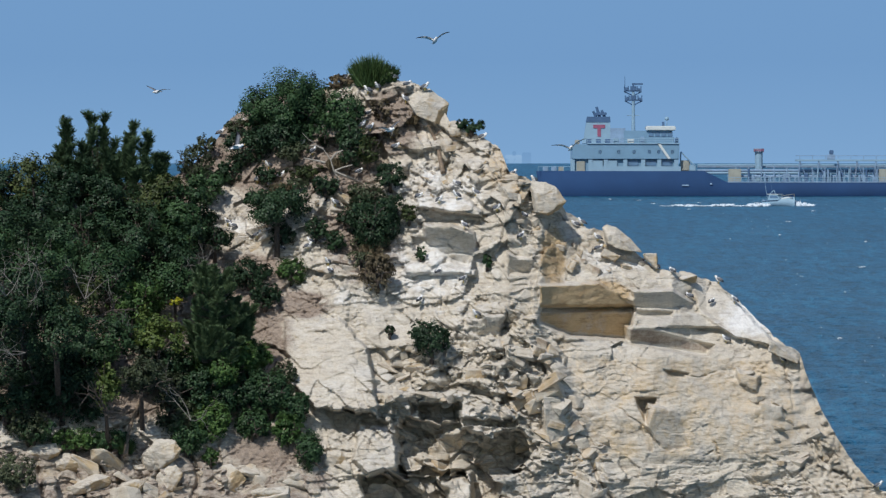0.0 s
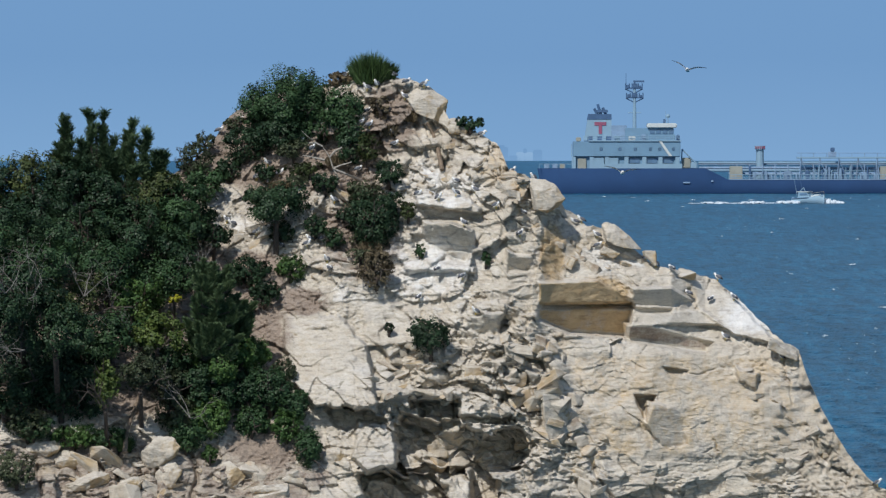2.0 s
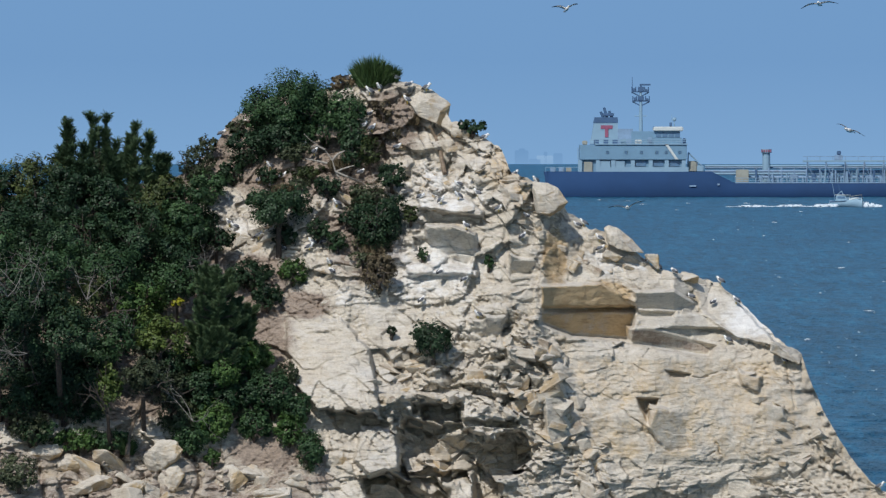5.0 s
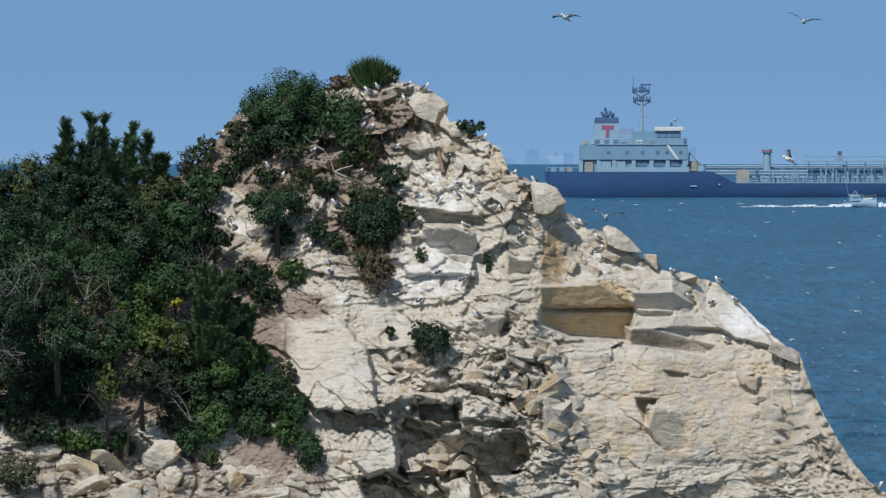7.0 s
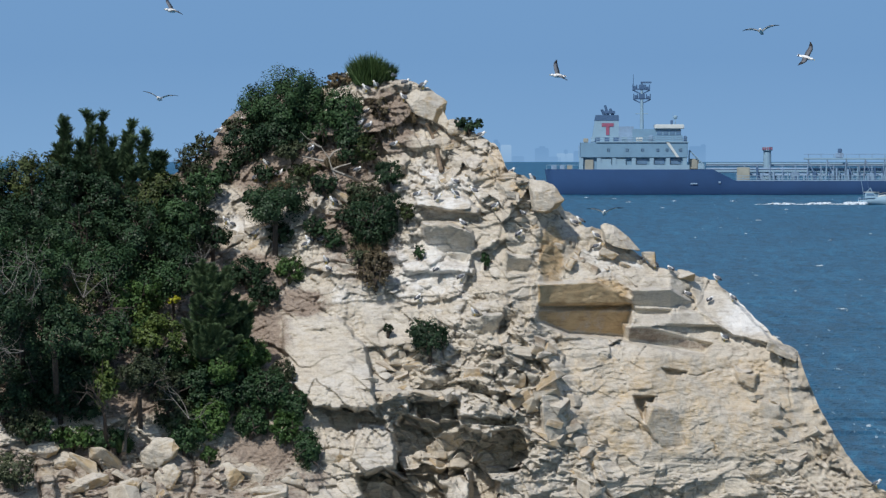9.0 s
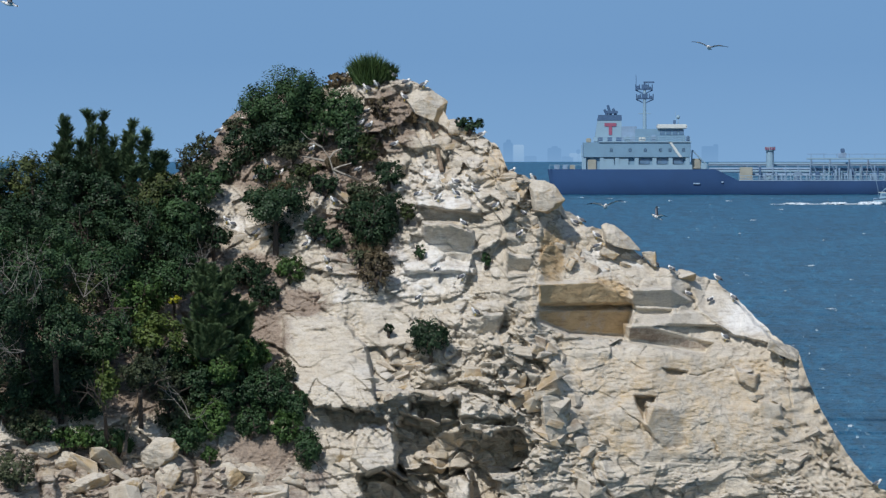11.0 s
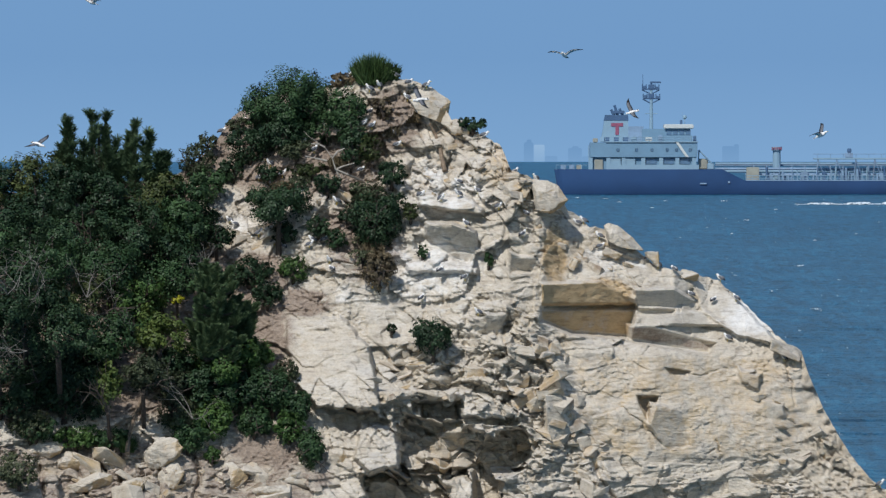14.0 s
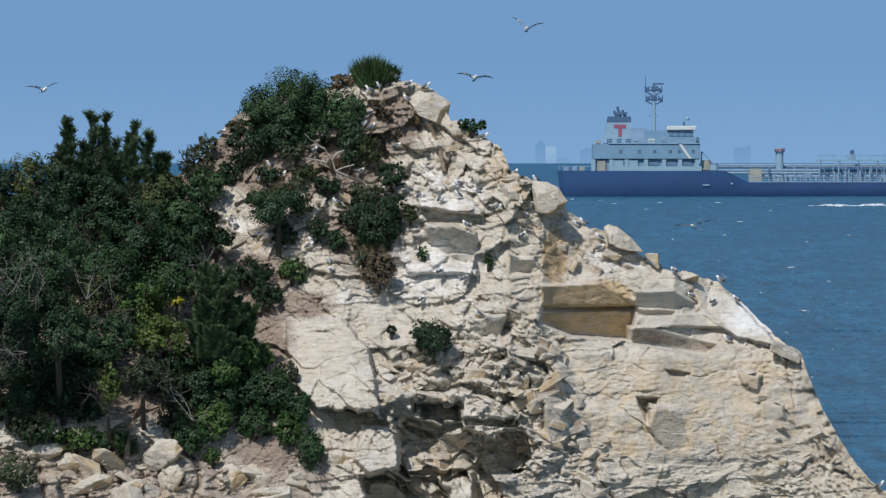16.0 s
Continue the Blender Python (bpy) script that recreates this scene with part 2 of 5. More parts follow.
# ---- sea, sky ----
def build_sea():
    """One sheet to the horizon; its waves are real relief where the eye can tell them apart."""
    a = np.concatenate([[-20000, -6000, -1500, 0, 500], np.linspace(860, 1640, 250), [1900, 3500, 9000, 22000]]) - 784
    b = np.concatenate([np.linspace(930, 420, 470), np.linspace(419, 300, 160)[:-1], [294.0, 289.6]])
    ys = np.concatenate([[60.0, 200.0, 380.0], EYE_Z * REACH / (b - 218)])
    Y = np.repeat(ys[:, None], len(a), 1)
    X = a[None, :] * Y / REACH
    gap = np.gradient(ys)[:, None]
    Z = np.zeros(X.shape)
    for k, (wave, high, turn) in enumerate(((9.0, 0.20, 0.25), (5.2, 0.16, -0.35), (2.9, 0.11, 0.6), (1.5, 0.06, -0.1), (0.8, 0.03, 0.4))):
        u, v = X * math.cos(turn) - Y * math.sin(turn), X * math.sin(turn) + Y * math.cos(turn)
        n = smooth_noise(u / wave * 0.7, v / wave * 1.6, 200 + k) + 0.5 * smooth_noise(u / wave * 1.5, v / wave * 3.1, 240 + k)
        Z += high * (1 - np.abs(n)) * np.clip(2.2 - 0.5 * gap / wave, 0.25, 1)
    Z = (Z - 0.30) * np.clip((Y - 440) / 60, 0, 1) * np.clip((4000 - Y) / 2500, 0, 1)
    Z[:, :5], Z[:, -4:] = 0, 0
    wide = np.array([a * 0.25, a * 0 - 2500, a * 0]).T
    V = np.concatenate([wide, np.stack([X, Y, Z], -1).reshape(-1, 3)])
    rows, cols = len(ys) + 1, len(a)
    idx = np.arange(rows * cols).reshape(rows, cols)
    F = np.stack([idx[:-1, :-1], idx[:-1, 1:], idx[1:, 1:], idx[1:, :-1]], -1).reshape(-1, 4)
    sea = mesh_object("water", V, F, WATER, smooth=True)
    return tagged(sea, "choppy dark teal-blue sea with scattered whitecaps", "sea", kind="structure")


def build_backdrop():
    bm = bmesh.new()
    box(bm, -1500, 1500, 0, 4, -30, 420)
    sky_sheet = part("backdrop", bm, glow("clear blue distance", (0.205, 0.375, 0.620), (0.168, 0.326, 0.573), 45))
    sky_sheet.location = (0, 4930, 0)
    return tagged(sky_sheet, "clear pale blue sky above the horizon", "sky", kind="structure")


SEA = build_sea()
build_backdrop()

# ---- cliff ----
RIDGE = [(-80, 352), (0, 348), (150, 335), (300, 322), (375, 262), (402, 214), (440, 190), (590, 152), (640, 132), (690, 134), (740, 150),
         (775, 175), (795, 215), (850, 240), (885, 262), (902, 300), (950, 318), (985, 345), (1002, 378), (1060, 408), (1110, 440), (1150, 465),
         (1200, 487), (1270, 500), (1320, 542), (1370, 600), (1416, 628), (1428, 665), (1452, 722), (1490, 790), (1540, 850), (1590, 885), (1780, 1000)]
FOOT = 1010.0


def ridge_of(a):
    xs, ys = zip(*RIDGE)
    return np.interp(a, xs, ys)


def base_depth(a, b):
    """The cliff's general form: depth at survey co-ordinates, before it is broken up."""
    front = np.interp(a, (-80, 250, 560, 700, 900, 1000, 1300, 1780), (436.0, 437.5, 439.5, 440.5, 441.0, 441.8, 443.6, 446.0))
    lean = np.interp(a, (-80, 400, 600, 900, 1100, 1780), (0.95, 0.95, 0.62, 0.46, 0.46, 0.52))
    y = front + (882 - b) / 45 * lean
    fold = np.interp(b, (240, 430, 600, 650, 720, 800, 1010), (930, 962, 955, 1000, 1012, 1062, 1110))
    y = y + np.clip((500 - b) / 45, 0, 9) * 0.8 * np.clip((a - 960) / 60, 0, 1) + np.clip((640 - b) / 45, 0, 9) * 0.45 * np.clip((a - 1190) / 60, 0, 1)
    y = y + 0.55 / (1 + np.exp(-(a - fold) / 6)) * np.clip((b - 420) / 60, 0, 1) * np.clip((1500 - a) / 300, 0, 1)
    return y


def inside(a, b, poly):
    """Signed distance in metres to the nearest side of a convex outline, positive inside."""
    d = np.full(a.shape, 9e9)
    mx, my = sum(p[0] for p in poly) / len(poly), sum(p[1] for p in poly) / len(poly)
    for (x0, y0), (x1, y1) in zip(poly, poly[1:] + poly[:1]):
        nx, ny = y1 - y0, x0 - x1
        ln = math.hypot(nx, ny)
        s = 1 if (mx - x0) * nx + (my - y0) * ny > 0 else -1
        d = np.minimum(d, s * ((a - x0) * nx + (b - y0) * ny) / ln / 45)
    far = max(math.hypot(p[0] - mx, p[1] - my) for p in poly)
    return np.minimum(d, (far - np.hypot(a - mx, b - my)) / 45)


# slabs and ledges: outline, how far it stands out, lean across, lean downwards
SLABS_WEST = [([(500, 565), (600, 560), (650, 620), (672, 735), (560, 722), (515, 680)], 0.9, 0.1, 0.25),
              ([(575, 728), (672, 738), (688, 752), (610, 768), (590, 755)], -0.9, 0.0, 0.0),
              ([(632, 752), (668, 748), (698, 765), (702, 830), (650, 838), (625, 812)], 0.9, 0.1, 0.2),
              ([(640, 540), (700, 545), (740, 600), (690, 640), (650, 600)], 0.2, 0.0, 0.2),
              ([(715, 470), (770, 462), (840, 476), (838, 486), (720, 484)], 0.35, 0.0, 0.3)]
SLABS_MIDDLE = [([(735, 348), (830, 352), (850, 372), (850, 384), (760, 372), (738, 366)], 0.75, 0.0, 0.3),
                ([(745, 372), (846, 386), (848, 398), (755, 392)], -0.35, 0.0, -0.6),
                ([(750, 396), (800, 402), (838, 412), (838, 446), (824, 468), (800, 464), (750, 426)], 0.35, 0.25, -1.55),
                ([(825, 564), (892, 556), (880, 596), (845, 596), (828, 584)], 0.35, 0.1, -1.5),
                ([(840, 540), (900, 535), (896, 554), (835, 560)], 0.55, 0.0, 0.3),
                ([(898, 450), (946, 462), (932, 484), (902, 484)], -0.1, 0.0, -1.5),
                ([(900, 612), (925, 616), (930, 648), (905, 654), (894, 636)], 0.6, 0.1, -1.3)]
SLABS_FOLD = [([(640, 694), (720, 690), (800, 694), (812, 706), (690, 708)], 0.5, 0.0, -0.3),
              ([(800, 690), (880, 706), (930, 738), (862, 746), (806, 740)], 0.9, 0.0, 0.4),
              ([(935, 655), (985, 668), (1000, 700), (960, 712), (938, 690)], 0.35, 0.3, -1.2),
              ([(960, 700), (990, 698), (1010, 740), (1000, 790), (965, 790)], 0.7, -0.5, -0.4),
              ([(948, 325), (1003, 348), (990, 380), (960, 378)], 0.6, 0.2, -0.4)]
SLABS_EAST = [([(955, 504), (1062, 500), (1125, 541), (1125, 549), (955, 549)], 0.1, -0.2, -0.9),
              ([(955, 547), (1124, 547), (1112, 602), (1010, 596), (955, 572)], -1.2, -0.2, -1.0),
              ([(957, 543), (1122, 542), (1122, 549), (957, 550)], -1.0, -0.2, 0.0),
              ([(1108, 578), (1150, 578), (1264, 612), (1252, 630), (1110, 607)], -0.3, 0.0, -1.6),
              ([(1124, 575), (1142, 560), (1250, 552), (1292, 590), (1265, 611), (1150, 576)], 0.30, 0.0, 0.30),
              ([(1118, 514), (1190, 512), (1226, 535), (1192, 549), (1124, 546)], 0.15, 0.1, -1.4),
              ([(1124, 548), (1192, 551), (1188, 560), (1122, 562)], -0.5, 0.0, 0.0)]
SLABS_FACE = [([(1215, 505), (1285, 502), (1330, 560), (1390, 620), (1300, 600), (1240, 550)], 0.25, 0.0, 0.25),
              ([(1178, 658), (1218, 662), (1212, 670), (1186, 670)], -0.35, 0.0, 0.0),
              ([(1126, 706), (1162, 706), (1146, 752)], -0.7, 0.3, 0.0),
              ([(1150, 712), (1204, 728), (1215, 790), (1180, 800), (1146, 756)], 0.35, -0.35, -0.3),
              ([(1302, 655), (1340, 668), (1334, 694), (1306, 682)], 0.35, 0.1, -0.3),
              ([(1344, 712), (1380, 716), (1384, 740), (1350, 745)], 0.25, 0.2, -0.5)]
# ragged hollow under the broken ledges
HOLLOW = [[(705, 754), (800, 754), (850, 768), (850, 850), (705, 836)], [(845, 770), (928, 768), (948, 794), (915, 828), (845, 850)],
          [(738, 716), (802, 712), (805, 752), (742, 748)], [(642, 846), (765, 838), (800, 860), (812, 930), (660, 930)], [(830, 838), (872, 840), (892, 930), (836, 930)]]
CRACKS = [(1090, 717, 1142, 756), (1140, 756, 1205, 822), (1292, 640, 1292, 720), (1386, 640, 1402, 720), (1030, 735, 1088, 716), (1265, 615, 1290, 640), (1205, 822, 1262, 795),
          (1220, 665, 1280, 660), (1240, 840, 1290, 830), (700, 560, 760, 610), (1258, 770, 1275, 800)]
# deep shaded clefts between the rocks
CLEFTS = [(268, 805, 276, 890), (334, 790, 348, 890), (226, 800, 212, 890), (128, 822, 152, 890), (60, 815, 70, 890), (180, 812, 186, 850),
          (1040, 800, 1085, 880)]


def along(a, b, x0, y0, x1, y1):
    k = np.clip(((a - x0) * (x1 - x0) + (b - y0) * (y1 - y0)) / ((x1 - x0) ** 2 + (y1 - y0) ** 2), 0, 1)
    return np.hypot(a - x0 - k * (x1 - x0), b - y0 - k * (y1 - y0))


def blob(a, b, ca, cb, ra, rb):
    return np.exp(-((a - ca) / ra) ** 2 - ((b - cb) / rb) ** 2)


def ridged(x, y, seed, octaves=4):
    """Sharp-crested noise, about -1 to 1."""
    return sum((1 - 2.4 * np.abs(smooth_noise(x * 2 ** k, y * 2 ** k, seed + k))) / 1.8 ** k for k in range(octaves)) / 2


def cliff_fields(a, b):
    """Depth, and where the soil, ochre staining and guano colours lie."""
    y = base_depth(a, b)
    x, z = a / 45.0, b / 45.0
    wx, wz = layered(x * 0.8, z * 0.8, 11, 2), layered(x * 0.8, z * 0.8, 23, 2)
    fx, fz = layered(x * 2.7, z * 2.7, 13, 3), layered(x * 2.7, z * 2.7, 27, 3)
    px, pz = x + 0.15 * wx + 0.022 * fx, z + 0.15 * wz + 0.018 * fz
    face = np.clip((a - 975) / 50, 0, 1) * np.clip((b - 600) / 40, 0, 1) * np.clip((1460 - a) / 60, 0, 1) * np.clip((860 - b) / 60, 0, 1)
    rubble = np.clip(blob(a, b, 830, 680, 190, 110) * 1.0 + 0.35 * blob(a, b, 1010, 440, 170, 70) + blob(a, b, 800, 270, 120, 110) + blob(a, b, 890, 330, 60, 110)
                     + 0.8 * np.exp(-(along(a, b, 905, 600, 1050, 870) / 34) ** 2), 0, 1)
    earth = np.clip((560 - a) / 80, 0, 1) * np.clip((780 - b) / 60, 0, 1)
    slab = np.clip(np.maximum.reduce([blob(a, b, 590, 620, 85, 130) * 1.1, blob(a, b, 1310, 565, 130, 70), blob(a, b, 830, 490, 150, 110) * 0.55, blob(a, b, 740, 190, 50, 40) * 0.6, blob(a, b, 1080, 450, 150, 60) * 1.1, blob(a, b, 905, 440, 70, 130) * 0.3]), 0, 1)
    sand = np.clip(1.2 * blob(a, b, 470, 790, 95, 55), 0, 1)
    calm = np.clip(1 - 0.84 * face - 0.4 * earth - 0.62 * slab - 0.75 * sand - 0.5 * blob(a, b, 1090, 455, 140, 50) - 0.3 * blob(a, b, 1180, 540, 120, 60), 0.14, 1)
    dip = pz + 0.10 * px
    big, _ = facets(px / 2.6, dip / 1.7, 31, 0.9)
    mid, edge = facets(px / 1.05, dip / 0.60, 47, 0.9)
    small, _ = facets(px / 0.42, dip / 0.26, 61, 1.3)
    tiny, _ = facets(px / 0.19, dip / 0.13, 71, 1.2)
    bed, _ = facets(px / 5.0, dip / 0.42, 83, 0.3)
    # a second set of fractures at a slant, and patches that broke away clean
    sx, sz = 0.80 * px + 0.60 * pz, -0.60 * px + 0.80 * pz
    slant, slant_edge = facets(sx / 0.95, sz / 0.55, 53, 0.9)
    chips, _ = facets(sx / 0.36, sz / 0.24, 67, 1.1)
    mask = np.clip(0.5 + 1.6 * layered(x * 0.33 + 7, z * 0.33, 151, 3), 0, 1)
    mid, small, edge = mid * (1 - mask) + slant * mask, small * (1 - mask) + chips * mask, edge * (1 - mask) + slant_edge * mask
    rough = np.clip(0.62 + 0.9 * layered(x * 0.45, z * 0.55 + 3, 161, 3), 0.15, 1.25)
    small, tiny = small * rough, tiny * rough
    chunk, chunk_edge = facets(sx / 0.80 + 0.04 * fx, sz / 0.58 + 0.04 * fz, 91, 1.9)
    crumb = ridged(px * 0.9, dip * 1.7, 171, 5)
    grit = ridged(px * 3.2 + 0.3 * fx, dip * 4.6, 181, 4)
    out = (0.46 * big * np.clip(1.15 * calm - 0.15, 0.04, 1) + 0.25 * mid * calm + 0.14 * small * (calm * (0.6 + 1.0 * rubble)) + 0.055 * tiny * (0.5 + 0.8 * calm)
           + 0.13 * bed * calm + 0.08 * rubble * mid + 0.19 * rubble * chunk - 0.05 * rubble * np.exp(-(chunk_edge / 0.08) ** 2)
           + 0.05 * crumb * (0.30 + 0.70 * calm) + 0.032 * grit * (0.8 + 0.3 * calm)
           + 0.35 * layered(x * 0.35, z * 0.35, 97, 3) + 0.03 * face * layered(x * 2.2, z * 3.4, 131, 4) + 0.09 * blob(a, b, 590, 630, 95, 110) * layered(x * 1.8 - z * 0.6, z * 3.2 - x * 0.5, 133, 5))
    out = out - 0.03 * np.exp(-(edge / 0.06) ** 2) * calm
    for poly, rise, la, lb in SLABS_WEST + SLABS_MIDDLE + SLABS_FOLD + SLABS_EAST + SLABS_FACE:
        wear = 0.3 if 950 < poly[0][0] <= 1126 else 1.0
        d = inside(a + wear * (2.5 * wx + 1.5 * fx + 3 * mid), b + wear * (2.5 * wz + 1.5 * fz + 3 * small), poly)
        ma, mb = sum(p[0] for p in poly) / len(poly), sum(p[1] for p in poly) / len(poly)
        k = np.clip(d / 0.12 + 0.5, 0, 1)
        out = out * (1 - (0.88 if wear < 1 else 0.35 if rise > 0.8 else 0.6) * k) + k * (rise + (la * (a - ma) + lb * (b - mb)) / 45)
    # the face swells out beyond the fold, and the rubble bulges above the hollow
    out = out + 0.65 * np.clip((a - 945) / 110, 0, 1) * (1 - np.clip((a - 1060) / 420, 0, 1)) * np.clip((b - 604) / 24, 0, 1) * np.clip((830 - b) / 100, 0, 1)
    out = out + 0.5 * blob(a, b, 735, 694, 105, 52)
    deep = np.maximum.reduce([inside(a + 8 * wx + 3 * fx + 8 * mid, b + 6 * wz + 3 * fz + 8 * chunk, poly) for poly in HOLLOW])
    k = np.clip(deep / 0.16 + 0.5, 0, 1)
    out = out * (1 - 0.25 * k) + k * (-1.9 - np.clip((b - 750) / 45, 0, 2) * 0.4 + 0.35 * chunk + 0.25 * slant)
    for x0, y0, x1, y1 in CRACKS:
        gap = np.clip(0.4 + 1.6 * layered(x * 1.1 + y0, z * 1.1, 191, 2), 0, 1)
        out = out - 0.16 * gap * np.exp(-(along(a + 5 * wx + 4 * fx, b + 5 * wz + 4 * fz, x0, y0, x1, y1) / 1.7) ** 2)
    for x0, y0, x1, y1 in CLEFTS:
        out = out - 0.5 * np.exp(-(along(a + 12 * wx + 4 * mid, b + 12 * wz, x0, y0, x1, y1) / 4.2) ** 2)
    # soil colour also darkens the strip under the ledge and the hollow below
    soil = np.maximum.reduce([earth * 1.0, np.clip(inside(a, b, [(1108, 578), (1150, 578), (1264, 612), (1252, 630), (1110, 607)]) * 6, 0, 1) * 0.68, blob(a, b, 695, 215, 60, 80) * 1.1, blob(a, b, 600, 280, 110, 85) * 1.1, blob(a, b, 480, 300, 110, 80) * 1.0, blob(a, b, 650, 440, 85, 85) * 1.05,
                              blob(a, b, 590, 375, 120, 120) * 1.0, blob(a, b, 470, 450, 90, 30) * 0.9, blob(a, b, 385, 310, 50, 35) * 1.0, blob(a, b, 545, 300, 120, 60) * 1.15, blob(a, b, 535, 540, 58, 30) * 1.25, blob(a, b, 480, 795, 110, 60) * 1.05, blob(a, b, 795, 800, 110, 55) * 0.35, blob(a, b, 170, 800, 170, 36) * 0.9, blob(a, b, 240, 840, 40, 30) * 0.75, blob(a, b, 560, 850, 60, 40) * 0.7, np.clip((b - 775) / 20, 0, 1) * np.clip((585 - a) / 40, 0, 1) * 0.66])
    soil = soil - 0.8 * blob(a, b, 455, 418, 110, 36) - 0.6 * blob(a, b, 395, 355, 50, 26) - 0.6 * blob(a, b, 575, 365, 36, 22) - 0.5 * blob(a, b, 385, 358, 50, 30) - 0.25
    ochre = np.maximum.reduce([np.clip(inside(a, b, [(952, 504), (1062, 501), (1126, 541), (1126, 548), (952, 548)]) * 6, 0, 1) * 1.0, blob(a, b, 1065, 525, 48, 28) * 1.45, np.clip(inside(a, b, [(952, 549), (1126, 549), (1112, 600), (1010, 594), (952, 572)]) * 6, 0, 1) * 0.6, blob(a, b, 1045, 560, 85, 50) * 0.6, blob(a, b, 978, 455, 24, 55) * 1.1, blob(a, b, 920, 350, 30, 70) * 0.55,
                               blob(a, b, 1100, 425, 40, 20) * 0.5, blob(a, b, 815, 225, 20, 15) * 0.8, blob(a, b, 1450, 760, 60, 90) * 0.35, blob(a, b, 1320, 660, 60, 40) * 0.3, blob(a, b, 790, 800, 120, 60) * 0.4, blob(a, b, 570, 610, 80, 60) * 0.3, face * 0.40, blob(a, b, 830, 660, 200, 110) * 0.30, blob(a, b, 880, 300, 60, 60) * 0.45]) - 0.1
    # the last blob only pales the ridge slope around 1090, 460
    guano = np.maximum.reduce([blob(a, b, 790, 350, 100, 60) * 0.45, blob(a, b, 760, 480, 130, 90) * 0.5, blob(a, b, 1330, 565, 60, 40) * 0.75, blob(a, b, 620, 520, 60, 30) * 0.45, blob(a, b, 760, 190, 40, 30) * 0.5,
                               blob(a, b, 420, 405, 60, 25) * 0.5, blob(a, b, 970, 345, 40, 30) * 0.6, blob(a, b, 760, 310, 40, 30) * 0.55, blob(a, b, 1090, 460, 110, 40) * 0.45]) - 0.05
    return y - out, soil, ochre, guano


COLS, ROWS = 1000, 570
CA = np.linspace(-80, 1780, COLS)
ragged = 5 * layered(CA / 40, CA * 0, 5, 4) + 2.5 * (hashed(np.floor(CA / 7), CA * 0, 8) - 0.5)
CR = ridge_of(CA) + ragged
GA = np.repeat(CA[None, :], ROWS, 0)
GB = CR[None, :] + np.linspace(0, 1, ROWS)[:, None] * (FOOT + 40 - CR[None, :])
GY, SOIL, OCHRE, GUANO = cliff_fields(GA, GB)


def ground_y(a, b):
    """Depth of the finished cliff face at survey co-ordinates."""
    c = int(np.clip(round((a + 80) / 1860 * (COLS - 1)), 0, COLS - 1))
    r = int(np.clip(round((b - CR[c]) / (FOOT + 40 - CR[c]) * (ROWS - 1)), 0, ROWS - 1))
    return float(GY[r, c])


def build_cliff():
    X = (GA - 784) * GY / REACH
    Z = EYE_Z - (GB - 218) * GY / REACH
    back = 40
    bx, by, bz, w = [], [], [], np.linspace(0, 1, back + 1)[1:]
    for k in w:
        yy = GY[0] + 0.5 + 34 * k + 0.5 * layered(CA / 60, CA * 0 + k * 9, 15, 3) * min(1, 6 * k)
        zz = Z[0] * (1 - k ** 1.6) - 3 * k ** 1.6 - 0.6 * np.abs(layered(CA / 50, CA * 0 + k * 12, 19, 4)) * min(1, 8 * k)
        bx.append(X[0]), by.append(yy), bz.append(zz)
    X, Y, Z = np.concatenate([np.array(bx[::-1]), X]), np.concatenate([np.array(by[::-1]), GY]), np.concatenate([np.array(bz[::-1]), Z])
    rows = ROWS + back
    idx = np.arange(rows * COLS).reshape(rows, COLS)
    faces = np.stack([idx[:-1, :-1], idx[1:, :-1], idx[1:, 1:], idx[:-1, 1:]], -1).reshape(-1, 4)
    ob = mesh_object("cliff", np.stack([X, Y, Z], -1).reshape(-1, 3), faces, ROCK)
    pad = np.zeros((back, COLS))
    for key, field in (("soil", np.concatenate([pad + 0.4, SOIL])), ("ochre", np.concatenate([pad, OCHRE])), ("guano", np.concatenate([pad, GUANO]))):
        at = ob.data.attributes.new(key, "FLOAT", "POINT")
        at.data.foreach_set("value", field.astype(np.float32).ravel())
    return tagged(ob, "pale weathered sandstone sea cliff with broken ledges and brown soil", "cliff", kind="structure")


CLIFF = build_cliff()


